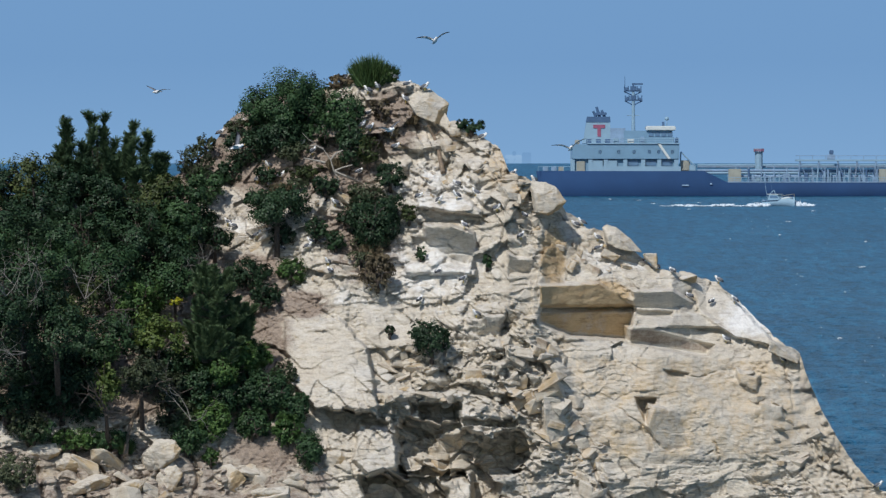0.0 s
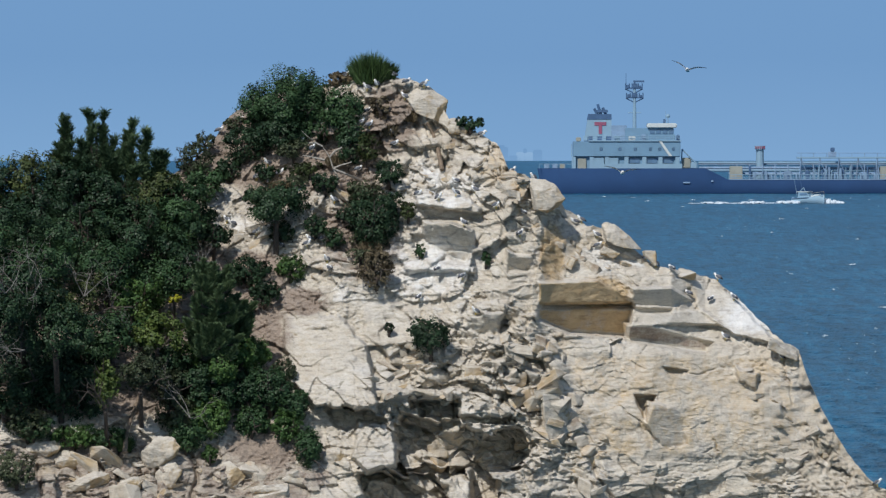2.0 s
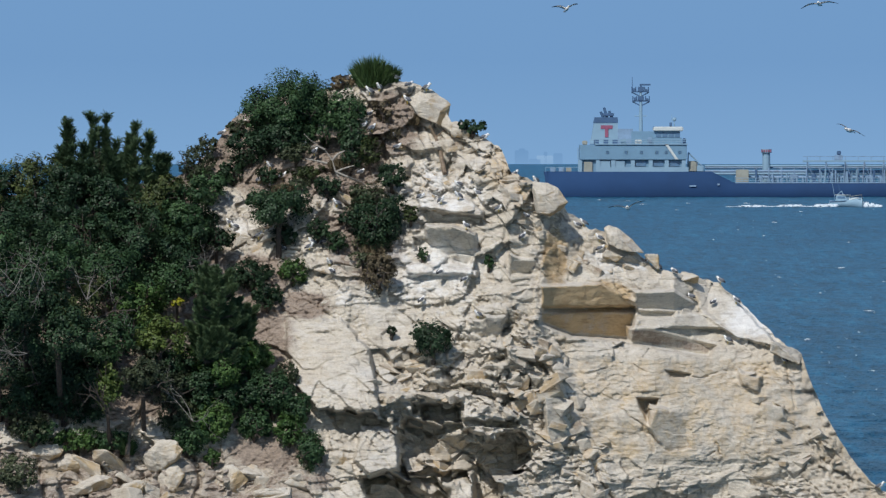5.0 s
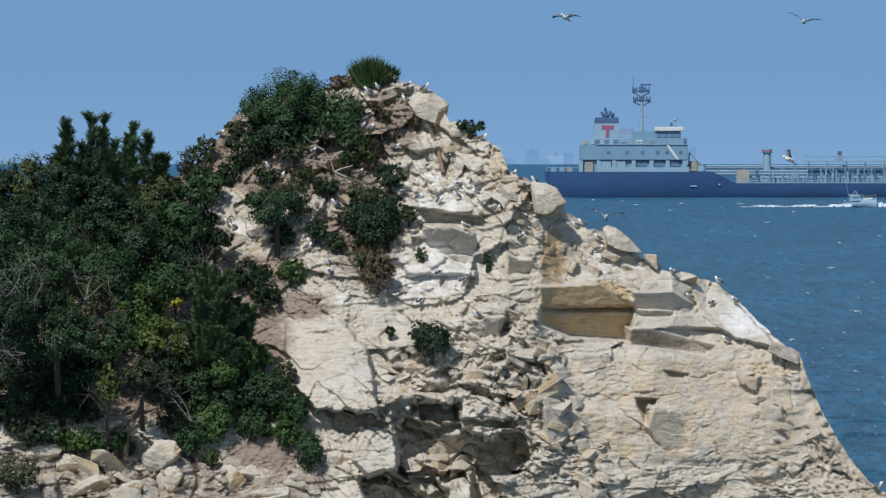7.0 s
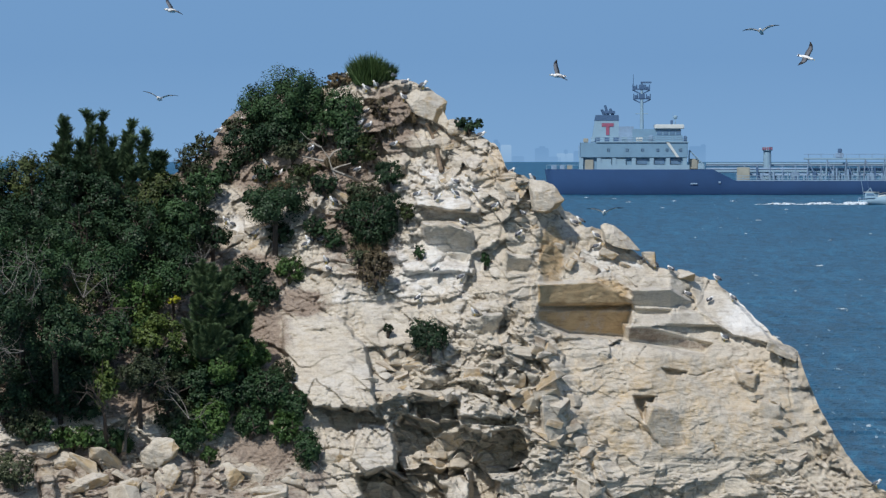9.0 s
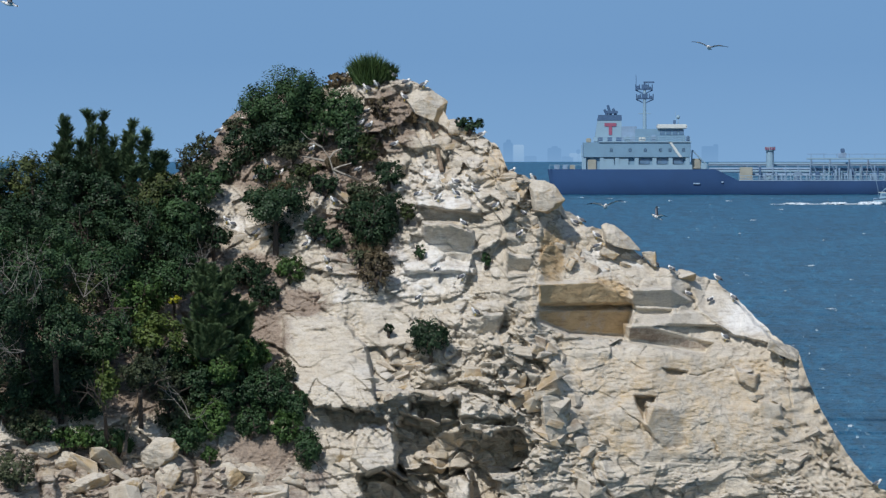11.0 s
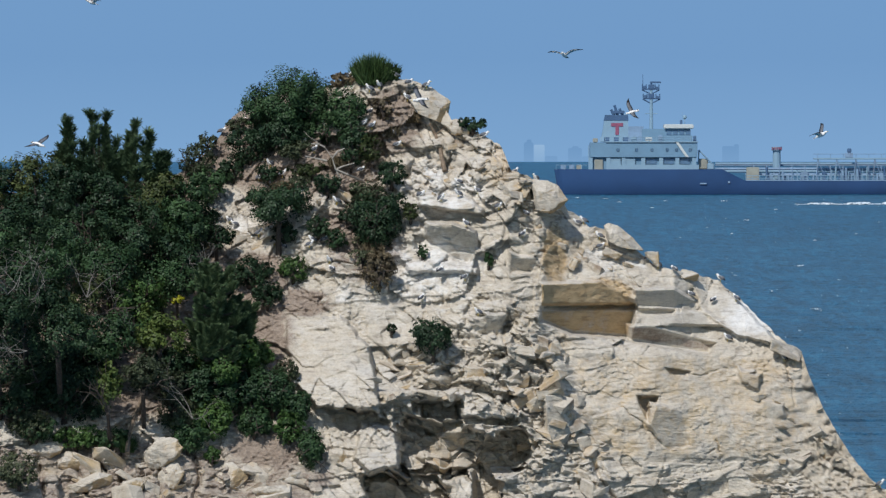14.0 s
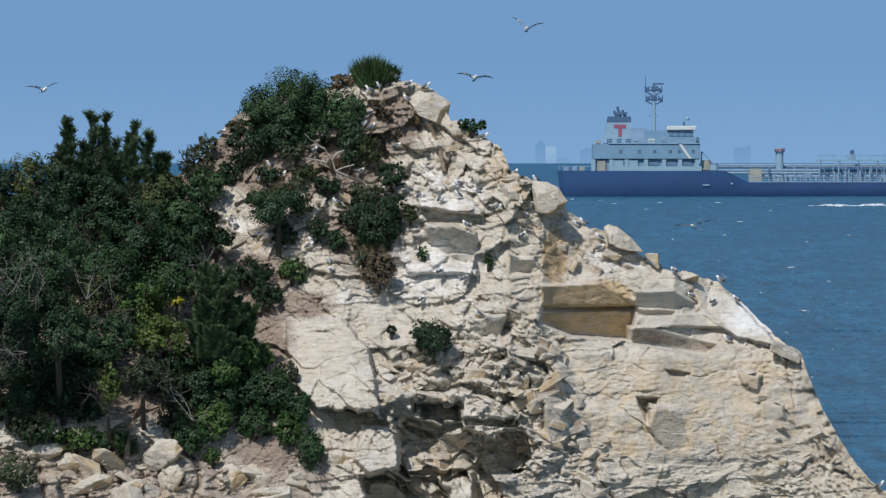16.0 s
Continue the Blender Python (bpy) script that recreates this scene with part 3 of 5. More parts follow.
def build_blocks():
    """Broken angular blocks, half bedded in the face: zones of a, b, half width, half height, count, least and greatest size."""
    rng = np.random.default_rng(404)
    shapes = []
    for k in range(14):
        bm = bmesh.new()
        for p in rng.uniform(0.5, 1.0, (11, 3)) * rng.choice((-1, 1), (11, 3)) * (0.5, 0.4, 0.34 if k % 3 else 0.2):
            bm.verts.new(p)
        bmesh.ops.convex_hull(bm, input=bm.verts)
        bmesh.ops.delete(bm, geom=[v for v in bm.verts if not v.link_faces], context="VERTS")
        bmesh.ops.bevel(bm, geom=list(bm.edges), offset=0.025, segments=1, affect="EDGES")
        me = bpy.data.meshes.new("block")
        bm.to_mesh(me)
        bm.free()
        me.materials.append(ROCK)
        n = len(me.vertices)
        for key, low, high in (("ochre", 0.0, 0.42), ("soil", -0.4, 0.25)):
            me.attributes.new(key, "FLOAT", "POINT").data.foreach_set("value", (rng.uniform(low, high) + rng.normal(size=n) * 0.08).astype(np.float32))
        shapes.append(me)
    zones = ((940, 660, 36, 60, 26, 11, 26), (985, 740, 40, 50, 26, 11, 26), (1035, 830, 40, 50, 26, 9, 22), (800, 670, 120, 55, 36, 9, 20), (860, 780, 90, 50, 14, 9, 20),
             (840, 290, 90, 60, 30, 7, 18), (900, 360, 50, 60, 18, 8, 18), (1070, 455, 80, 26, 28, 7, 16), (740, 320, 60, 60, 12, 5, 12), (1410, 770, 70, 70, 18, 8, 20),
             (690, 660, 50, 40, 12, 12, 26))
    zones += ((450, 422, 90, 24, 22, 8, 24), (575, 366, 34, 20, 10, 7, 16), (300, 846, 260, 34, 26, 10, 28), (610, 500, 50, 40, 12, 8, 20))
    for za, zb, ra, rb, count, least, most in zones:
        for k in range(count):
            a, b = za + ra * rng.uniform(-1, 1), zb + rb * rng.uniform(-1, 1)
            if b < float(np.interp(a, CA, CR)) + 6:
                continue
            size = (least + (most - least) * rng.uniform() ** 2) / 22.5
            ob = new("block", shapes[int(rng.integers(len(shapes)))])
            ob.parent = CLIFF
            ob.matrix_basis = (Matrix.Translation(spot(a, b, ground_y(a, b) + 0.14 * size)) @ pose(0, 0, 0, rng.uniform(-25, 25), rng.uniform(-30, 30), rng.uniform(-60, 60))
                               @ Matrix.Diagonal((size * rng.uniform(0.9, 1.5), size, size * rng.uniform(0.6, 1.1), 1)))


build_blocks()


# ---- plants ----
def leaf_cloud(rng, blobs, count, size, stretch=1.6, clump=0.24, rise=0.5, cap=0.24):
    """Many small leaf blades gathered in clumps on the shells of ellipsoid blobs (x, y, z, rx, ry, rz)."""
    blobs = np.array(blobs, dtype=float)
    share = blobs[:, 3] * blobs[:, 5]
    pts, out = [], []
    for bl, n in zip(blobs, (share / share.sum() * count).astype(int) + 12):
        clumps = max(10, int(n * (0.26 / (cap + 0.02)) ** 2) // 30)
        d = rng.normal(size=(clumps, 3))
        d /= np.linalg.norm(d, axis=1)[:, None]
        centre = d * (rng.uniform(0.35, 1.0, (clumps, 1)) ** 0.5) * bl[3:6] + bl[:3]
        radius = min(bl[3:6].mean() * clump * cap / 0.24, cap) * rng.uniform(0.6, 1.5, (clumps, 1))
        pick = rng.integers(0, clumps, n)
        off = rng.normal(size=(n, 3)) * 0.55
        off *= np.minimum(1, 1.0 / np.maximum(np.linalg.norm(off, axis=1), 0.01))[:, None]
        pts.append(centre[pick] + off * radius[pick])
        out.append(d[pick] + off * 0.7)
    p, o = np.concatenate(pts), np.concatenate(out)
    o = o + rng.normal(size=o.shape) * 0.45 + np.array((0, 0, rise))
    o /= np.linalg.norm(o, axis=1)[:, None]
    t = np.cross(o, rng.normal(size=o.shape))
    t /= np.linalg.norm(t, axis=1)[:, None]
    s = np.cross(o, t)
    ln = size * rng.uniform(0.6, 1.35, (len(p), 1))
    wd = ln / stretch
    v = np.stack([p - t * ln * 0.5, p + s * wd * 0.5 + o * ln * 0.08, p + t * ln * 0.5, p - s * wd * 0.5 + o * ln * 0.08], 1).reshape(-1, 3)
    return v, np.arange(len(v)).reshape(-1, 4)


def branch_mesh(bm, rng, p, way, length, radius, depth, spread=0.7):
    """A crooked limb that divides."""
    p, way = Vector(p), Vector(way).normalized()
    for k in range(3):
        w = (way + Vector(rng.normal(size=3) * 0.22)).normalized()
        q = p + w * length / 3
        rod(bm, p, q, radius * (1 - 0.2 * k), radius * (1 - 0.2 * (k + 1)), 5)
        p, way = q, w
        if depth > 0 and k > 0:
            for _ in range(2):
                branch_mesh(bm, rng, p, way + Vector(rng.normal(size=3) * spread), length * 0.62, radius * 0.5, depth - 1, spread)


def bush(name, a, b, half, tall, mat, label, category="shrub", seed=1, leaf=0.085, density=1.0, ahead=0.25, stem=0.6, blobs=7, group="", bare=0.0):
    """A shrub or small tree: crown centre at a, b in survey units, half its width and height in survey units."""
    rng = np.random.default_rng(seed)
    foot_b = b + tall * 0.9 + bare
    y = ground_y(a, foot_b) - ahead
    base = spot(a, foot_b, y)
    w, h = half / 45.0, tall / 45.0
    ob = thing(name, base, label, category, group)
    lift = bare / 45.0
    centre = np.array((0, 0, h * 0.9 + lift))
    bl = [(0, 0, h * 0.9 + lift, w * 0.62, w * 0.55, h * 0.66)]
    if category == "shrub":
        bl = [(0, 0, h * 0.85 + lift, w * 0.85, w * 0.7, h * 0.9)]
    for k in range(blobs):
        ang, up = rng.uniform(0, 2 * math.pi), rng.uniform(-0.75, 0.85)
        r = rng.uniform(0.45, 0.72) * math.sqrt(max(0.15, 1 - up * up * 0.7))
        bl.append((math.cos(ang) * r * w, math.sin(ang) * r * w * 0.8, centre[2] + up * h * 0.62, w * rng.uniform(0.28, 0.5), w * rng.uniform(0.25, 0.42), h * rng.uniform(0.25, 0.42)))
    bm = bmesh.new()
    root_y = ground_y(a, foot_b + 18 * ahead) - y + 0.25
    rod(bm, (0, root_y, -0.2 - 0.4 * ahead), (0, 0, h * 0.15 + lift), 0.06 + 0.035 * w, 0.05 + 0.035 * w, 7)
    rod(bm, (0, 0, h * 0.15 + lift), (0, 0, h * 0.5 + lift), 0.05 + 0.035 * w, 0.04, 7)
    for k in range(4):
        branch_mesh(bm, rng, (0, 0, h * (0.15 + 0.1 * k) + lift), (rng.normal() * stem, rng.normal() * stem, 0.8), h * 0.8, 0.03 + 0.02 * w, 1)
    part("trunk", bm, BARK, ob)
    n = int(density * 4200 * w * h / (leaf / 0.085) ** 2) + 160
    v, f = leaf_cloud(rng, bl, n, leaf, cap=0.36 if category == "tree" else 0.20)
    mesh_object("crown", v, f, mat, ob)
    return ob


def pine(a, b_top, b_foot, half, seed, label, y, fingers=10, spread=False):
    """A pine whose limbs turn up into separate tapering fingers of needles."""
    rng = np.random.default_rng(seed)
    h, w = (b_foot - b_top) / 45.0, half / 45.0
    ob = thing("pine_tree", spot(a, b_foot, y), label, "tree", "pines on the slope")
    bm = bmesh.new()
    rod(bm, (0, 0, -0.3), (0, 0, h * 0.8), 0.13, 0.05, 7)
    vs = []
    for k in range(fingers):
        u = (k + rng.uniform(0.2, 0.8)) / fingers * 2 - 1
        x = u * w
        z = h * (1.0 - 0.20 * abs(u) - rng.uniform(0, 0.30) * (k % 2)) if k % 3 else h * rng.uniform(0.45, 0.7)
        root, knee, tip = Vector((0, 0, z * rng.uniform(0.2, 0.45))), Vector((x * 0.95, rng.normal() * w * 0.3, z * rng.uniform(0.5, 0.62))), Vector((x + rng.normal() * 0.12, rng.normal() * w * 0.3, z))
        knee.y = tip.y = tip.y * 0.7
        if spread:
            z = h * rng.uniform(0.10, 0.92)
            r = w * math.sqrt(max(0.03, 1 - ((z / h - 0.42) / 0.56) ** 2)) * rng.uniform(0.35, 1.1)
            turn = rng.uniform(0, 6.283)
            out = Vector((math.cos(turn), math.sin(turn) * 0.7, 0))
            root, knee, tip = Vector((0, 0, z * 0.92)), out * r * 0.75 + Vector((0, 0, z * 0.97)), out * r + Vector((rng.normal() * 0.1, 0, z + rng.uniform(0.3, 0.6)))
        rod(bm, root, knee, 0.06, 0.04, 6)
        rod(bm, knee, tip, 0.04, 0.012, 6)
        shoots = []
        for f in () if spread else (0.1, 0.3, 0.5, 0.7):
            base = knee.lerp(tip, f + rng.uniform(0, 0.15))
            shoots.append((base, base + Vector((rng.choice((-1, 1)) * rng.uniform(0.08, 0.24), rng.normal() * 0.2, rng.uniform(0.35, 0.6))) * (1.15 - 0.7 * f), 260, 0.62))
        for start, end, m, fat in (*shoots, (knee, tip, 480 if spread else 700, 0.8), (root, knee, 260, 0.7)):
            s = rng.uniform(0.05, 1.0, (m, 1))
            c = np.array(start) * (1 - s) + np.array(end) * s
            tuft = 0.5 + 0.75 * np.abs(np.sin(s * 7 + k))
            d = rng.normal(size=(m, 3))
            d /= np.linalg.norm(d, axis=1)[:, None]
            d[:, 2] = d[:, 2] * 0.5 + 0.55
            side = np.cross(d, rng.normal(size=(m, 3)))
            side /= np.linalg.norm(side, axis=1)[:, None]
            nl = 0.36 * fat * tuft * (1.05 - 0.72 * (s if start is knee else s * 0))
            e = c + d * nl
            c = c + d * nl * 0.2
            vs.append(np.stack([c - side * 0.015, c + side * 0.015, e + side * 0.008, e - side * 0.008], 1))
    part("trunk", bm, BARK, ob)
    v = np.concatenate(vs).reshape(-1, 3)
    mesh_object("crown", v, np.arange(len(v)).reshape(-1, 4), NEEDLE_YOUNG if spread else NEEDLE, ob)
    return ob


# a, b, half width, half height, leaf kind, seed
CANOPY = [(40, 320, 75, 60, LEAF_OLIVE, 12), (110, 330, 70, 62, LEAF_DARK, 13), (30, 410, 80, 70, LEAF_DARK, 14), (190, 350, 75, 60, LEAF_DARK, 15),
          (270, 350, 70, 60, LEAF_OLIVE, 16), (325, 365, 60, 60, LEAF_MID, 17), (130, 430, 85, 70, LEAF_DARK, 18), (230, 430, 80, 75, LEAF_DARK, 19),
          (310, 450, 70, 70, LEAF_DARK, 20), (-20, 330, 70, 50, LEAF_DARK, 120), (80, 370, 80, 60, LEAF_DARK, 121), (240, 390, 80, 60, LEAF_DARK, 122),
          (300, 400, 70, 60, LEAF_MID, 123), (-20, 450, 80, 80, LEAF_MID, 124)]
MIDDLE = [(40, 520, 85, 80, LEAF_DARK, 21), (140, 540, 85, 80, LEAF_OLIVE, 22), (235, 540, 70, 70, LEAF_FRESH, 23), (80, 470, 80, 70, LEAF_MID, 125),
          (190, 480, 80, 70, LEAF_MID, 126), (280, 500, 70, 60, LEAF_MID, 127), (-10, 580, 80, 80, LEAF_DARK, 128), (100, 590, 80, 60, LEAF_DARK, 129),
          (200, 600, 70, 60, LEAF_MID, 130)]
LOWER = [(280, 590, 55, 55, LEAF_BRIGHT, 26), (250, 660, 50, 56, LEAF_GREY, 27), (60, 650, 95, 80, LEAF_DARK, 24), (150, 650, 80, 80, LEAF_DARK, 25),
         (10, 700, 80, 60, LEAF_DARK, 131), (110, 700, 80, 60, LEAF_DARK, 132), (188, 690, 26, 62, LEAF_BRIGHT, 133), (340, 690, 50, 50, LEAF_DARK, 28),
         (405, 650, 50, 42, LEAF_FRESH, 29), (300, 690, 40, 56, LEAF_GREY, 31), (290, 650, 60, 60, LEAF_DARK, 135), (380, 420, 34, 34, LEAF_DARK, 134)]
for stand, reach in ((CANOPY, 1.2), (MIDDLE, 5.2), (LOWER, 0.1)):
    for a, b, half, tall, mat, seed in stand:
        bush("broadleaf_tree", a, b, half, tall, mat, "dense evergreen broadleaf tree on the slope", "tree", seed, 0.118, 1.05, 2.8 if seed in (26, 27, 133) else 0.9 if a > 220 else min(reach, 2.2) if a > 120 else reach, group="trees on the slope")
for a, top, foot, half, seed, fingers in ((116, 196, 390, 20, 41, 4), (172, 186, 390, 34, 43, 6), (236, 212, 390, 32, 47, 6), (150, 252, 390, 62, 48, 10), (282, 272, 380, 14, 49, 3)):
    pine(a, top, foot, half, seed, "dark green pine with upright shoots above the canopy", 447.0, fingers)
pine(380, 468, 670, 52, 44, "dark young pine standing before the rock", ground_y(370, 680) - 2.2, 95, True)
pine(428, 540, 650, 30, 46, "dark young pine standing before the rock", ground_y(425, 650) - 1.5, 40, True)
DARK, GREY, BROWN = "dense dark green shrub rooted in the cliff", "sparse grey-green scrub on the brown soil", "dry brown scrub on the bare soil"
def tussock(a, b, half, tall, seed, label, mat=GRASS, ahead=0.1):
    """A clump of long blades that fan out from one foot and nod at the tips; a, b is its middle."""
    rng = np.random.default_rng(seed)
    w, h = half / 45.0, 2 * tall / 45.0
    ob = thing("grass_tussock", spot(a, b + tall, ground_y(a, b + tall) - ahead), label, "grass", "grass on the cliff")
    n = int(2400 * w * (0.4 + h)) + 120
    root = np.stack([rng.uniform(-1, 1, n) * w * 0.68, rng.normal(size=n) * w * 0.3, rng.uniform(-0.15, 0.05, n)], 1)
    way = np.stack([root[:, 0] / w * 0.55 + rng.normal(size=n) * 0.26, rng.normal(size=n) * 0.35, np.ones(n)], 1)
    way /= np.linalg.norm(way, axis=1)[:, None]
    ln = h * rng.uniform(0.35, 1.15, (n, 1)) * (1 - 0.42 * (root[:, :1] / w / 0.68) ** 2)
    side = np.cross(way, rng.normal(size=(n, 3)))
    side *= 0.016 / np.linalg.norm(side, axis=1)[:, None]
    mid = root + way * ln * 0.6
    tip = mid + (way * np.array((1.25, 1.25, 0.9))) * ln * 0.42
    v = np.stack([root - side, root + side, mid + side, mid - side, tip + side * 0.3, tip - side * 0.3], 1).reshape(-1, 3)
    k = np.arange(n)[:, None] * 6
    mesh_object("tuft", v, np.concatenate([k + np.array((0, 1, 2, 3)), k + np.array((3, 2, 4, 5))]), mat, ob)
    return ob


bush("small_tree", 490, 366, 76, 44, LEAF_DARK, "small dark umbrella-shaped tree on a bare leaning trunk", "tree", 59, 0.10, 2.0, 0.6, bare=44)
bush("small_tree", 505, 178, 80, 84, LEAF_MID, "rounded green tree crowning the summit slope", "tree", 51, 0.10, 1.5, 0.4, blobs=12)
bush("small_tree", 452, 196, 46, 50, LEAF_MID, "rounded green tree crowning the summit slope", "tree", 142, 0.10, 1.4, 0.5)
SUMMIT = [(545, 185, 42, 48, LEAF_MID, 140), (608, 190, 44, 46, LEAF_MID, 52), (440, 256, 52, 38, LEAF_DARK, 53), (500, 238, 62, 40, LEAF_DARK, 141), (575, 222, 42, 36, LEAF_MID, 54),
          (620, 246, 32, 54, LEAF_DARK, 55), (410, 300, 29, 26, LEAF_DARK, 57), (345, 285, 42, 36, LEAF_GREY, 58), (418, 222, 22, 18, LEAF_GREY, 99), (676, 190, 24, 24, DRY, 70),
          (604, 143, 28, 14, DRY, 90), (364, 252, 22, 18, LEAF_GREY, 97), (834, 222, 28, 16, LEAF_DARK, 69), (652, 262, 24, 28, LEAF_OLIVE, 96)]
SADDLE = [(690, 308, 32, 26, LEAF_DARK, 61), (650, 350, 46, 38, LEAF_GREY, 62), (662, 388, 58, 56, LEAF_DARK, 60), (612, 385, 20, 18, LEAF_DARK, 153), (640, 430, 22, 20, LEAF_GREY, 65),
          (594, 426, 24, 21, LEAF_MID, 63), (560, 402, 27, 22, LEAF_DARK, 64), (668, 478, 38, 40, DRY, 66), (640, 458, 26, 18, LEAF_GREY, 157), (576, 326, 30, 20, LEAF_DARK, 71),
          (472, 308, 26, 18, LEAF_DARK, 154), (545, 305, 38, 14, LEAF_OLIVE, 165), (522, 268, 42, 18, LEAF_GREY, 166), (528, 322, 26, 12, LEAF_GREY, 95), (724, 376, 16, 18, LEAF_OLIVE, 94), (500, 415, 30, 22, LEAF_DARK, 152)]
LEDGES = [(516, 476, 36, 26, LEAF_FRESH, 67), (440, 482, 44, 32, LEAF_DARK, 84), (470, 522, 32, 26, LEAF_DARK, 85), (764, 596, 42, 38, LEAF_DARK, 68), (745, 448, 11, 14, LEAF_MID, 72),
          (862, 460, 9, 17, LEAF_MID, 73), (690, 586, 9, 12, LEAF_DARK, 74), (362, 330, 44, 34, LEAF_MID, 150), (350, 400, 44, 40, LEAF_DARK, 151), (310, 533, 13, 9, FLOWER, 116)]
HEDGE = [(447, 748, 33, 31, LEAF_MID, 75), (522, 722, 32, 32, LEAF_MID, 76), (508, 758, 30, 32, LEAF_FRESH, 145), (546, 794, 28, 40, LEAF_MID, 77), (374, 742, 38, 40, LEAF_FRESH, 78),
         (330, 768, 40, 42, LEAF_MID, 146), (372, 808, 16, 18, LEAF_FRESH, 79), (480, 690, 44, 44, LEAF_MID, 30), (504, 660, 28, 26, LEAF_GREY, 87), (440, 628, 46, 34, LEAF_FRESH, 88),
         (440, 690, 34, 44, LEAF_MID, 159), (340, 640, 52, 46, LEAF_FRESH, 113), (395, 700, 34, 40, LEAF_MID, 115), (428, 626, 34, 28, LEAF_FRESH, 170), (392, 652, 36, 30, LEAF_FRESH, 171)]
SKIRT = [(30, 832, 42, 40, LEAF_GREY, 81), (50, 752, 45, 34, LEAF_GREY, 80), (130, 775, 54, 24, LEAF_FRESH, 82), (190, 778, 46, 20, LEAF_MID, 163), (60, 762, 40, 24, LEAF_MID, 164), (310, 735, 40, 36, LEAF_GREY, 114), (15, 600, 60, 46, LEAF_DARK, 158)]
for a, b, half, tall, mat, seed in SUMMIT + SADDLE + LEDGES + HEDGE + SKIRT:
    label = BROWN if mat is DRY else GREY if mat is LEAF_GREY else "small yellow-flowering shrub on the slope" if mat is FLOWER else DARK
    thin = 1.6 if mat is DRY else 1.2 if mat is LEAF_GREY else 3.0 if 350 < a < 560 and b > 600 else 1.8
    bush("shrub", a, b, half, tall, mat, label, "shrub", seed, 0.12 if mat is DRY else 0.095, thin, 3.4 if mat is FLOWER else 2.4 if seed in (170, 171) else 0.8 if a < 520 and 600 < b < 730 else 0.25, group="shrubs on the cliff")
TUFTS = [(655, 123, 34, 25, 56), (690, 127, 15, 13, 83), (222, 786, 16, 12, 91)]
for a, b, half, tall, seed in TUFTS:
    tussock(a, b, half, tall, seed, "dense green grass tussock with arching blades")
for a, b, half, tall, seed in ((720, 205, 26, 10, 117), (600, 285, 30, 8, 118), (655, 440, 26, 10, 119), (500, 330, 30, 8, 160), (690, 232, 18, 8, 162)):
    tussock(a, b, half, tall, seed, "tuft of dry brown grass on bare soil", DRY)


# ---- loose rocks, dead wood ----
def boulder(a, b, half, tall, seed, label, ahead=0.2, lean=0.0, thick=0.8, worn=False, outline=None):
    """A loose angular block: a hull of random points with worn edges; a, b is its centre."""
    rng = np.random.default_rng(seed)
    bm = bmesh.new()
    points = rng.uniform(0.45, 1.0, (16, 3)) * rng.choice((-1, 1), (16, 3))
    if worn:
        points = rng.normal(size=(26, 3))
        points = points / np.linalg.norm(points, axis=1)[:, None] * rng.uniform(0.85, 1.12, (26, 1))
    if outline:
        points = np.array([(u * k / half, d, -v * k / tall) for d, k in ((-0.9, 0.6), (-0.2, 1.0), (0.8, 0.9)) for u, v in outline])
        points[:len(outline), 0] -= 0.12
        points[:len(outline), 2] -= 0.3
    for p in points:
        bm.verts.new((p[0] * half / 45, p[1] * half / 45 * thick, p[2] * tall / 45))
    bmesh.ops.convex_hull(bm, input=bm.verts)
    bmesh.ops.delete(bm, geom=[v for v in bm.verts if not v.link_faces], context="VERTS")
    bmesh.ops.bevel(bm, geom=list(bm.edges), offset=0.02, segments=1, affect="EDGES")
    bmesh.ops.triangulate(bm, faces=bm.faces)
    bmesh.ops.subdivide_edges(bm, edges=bm.edges, cuts=4, use_grid_fill=True)
    bm.normal_update()
    for v in bm.verts:
        v.co += v.normal * ((0.03 if outline else 0.07) * noise.noise(v.co * 3 + Vector((seed, 0, 0))) + 0.03 * noise.noise(v.co * 9 + Vector((seed, 0, 0))))
    bm.normal_update()
    # ochre grows on right and lower sides, painting their shade, over random staining
    shaded_ochre = [0.42 * v.normal.x - 0.25 * v.normal.z + 0.30 * noise.noise(v.co * 2 + Vector((seed, 3, 0))) + 0.18 for v in bm.verts]
    ob = part("boulder", bm, ROCK)
    ob.data.attributes.new("ochre", "FLOAT", "POINT").data.foreach_set("value", shaded_ochre)
    y = ground_y(a, b + tall * 0.6) - ahead
    ob.matrix_basis = Matrix.Translation(spot(a, b, y)) @ pose(0, 0, 0, 0, lean, 0)
    return tagged(ob, label, "rock", "loose boulders on the cliff")


PALE_BLOCK = "pale angular sandstone boulder resting on the ridge"
for a, b, half, tall, seed, lean in ((1217, 490, 18, 8, 6, 10),
                                     (812, 228, 18, 15, 9, 0), (1385, 622, 34, 12, 10, 20), (1150, 462, 14, 14, 12, 0),
                                     (1012, 470, 12, 9, 13, -55), (1080, 452, 20, 8, 17, 20)):
    boulder(a, b, half, tall, seed, PALE_BLOCK, lean=lean)
WEDGE = [(-34, -20), (-25, -26), (-10, -22), (15, -2), (38, 24), (20, 22), (-10, 14), (-30, 2)]
PRISM = [(-35, -32), (-5, -30), (15, -20), (33, 5), (20, 20), (0, 30), (-25, 25)]
CROWN = [(-40, -14), (-20, -31), (4, -31), (39, -5), (34, 16), (27, 34), (6, 16), (-26, 12)]
boulder(1099, 423, 37, 26, 3, "tan wedge-shaped boulder stained ochre on the ridge", outline=WEDGE)
boulder(970, 352, 33, 30, 5, PALE_BLOCK, outline=PRISM)
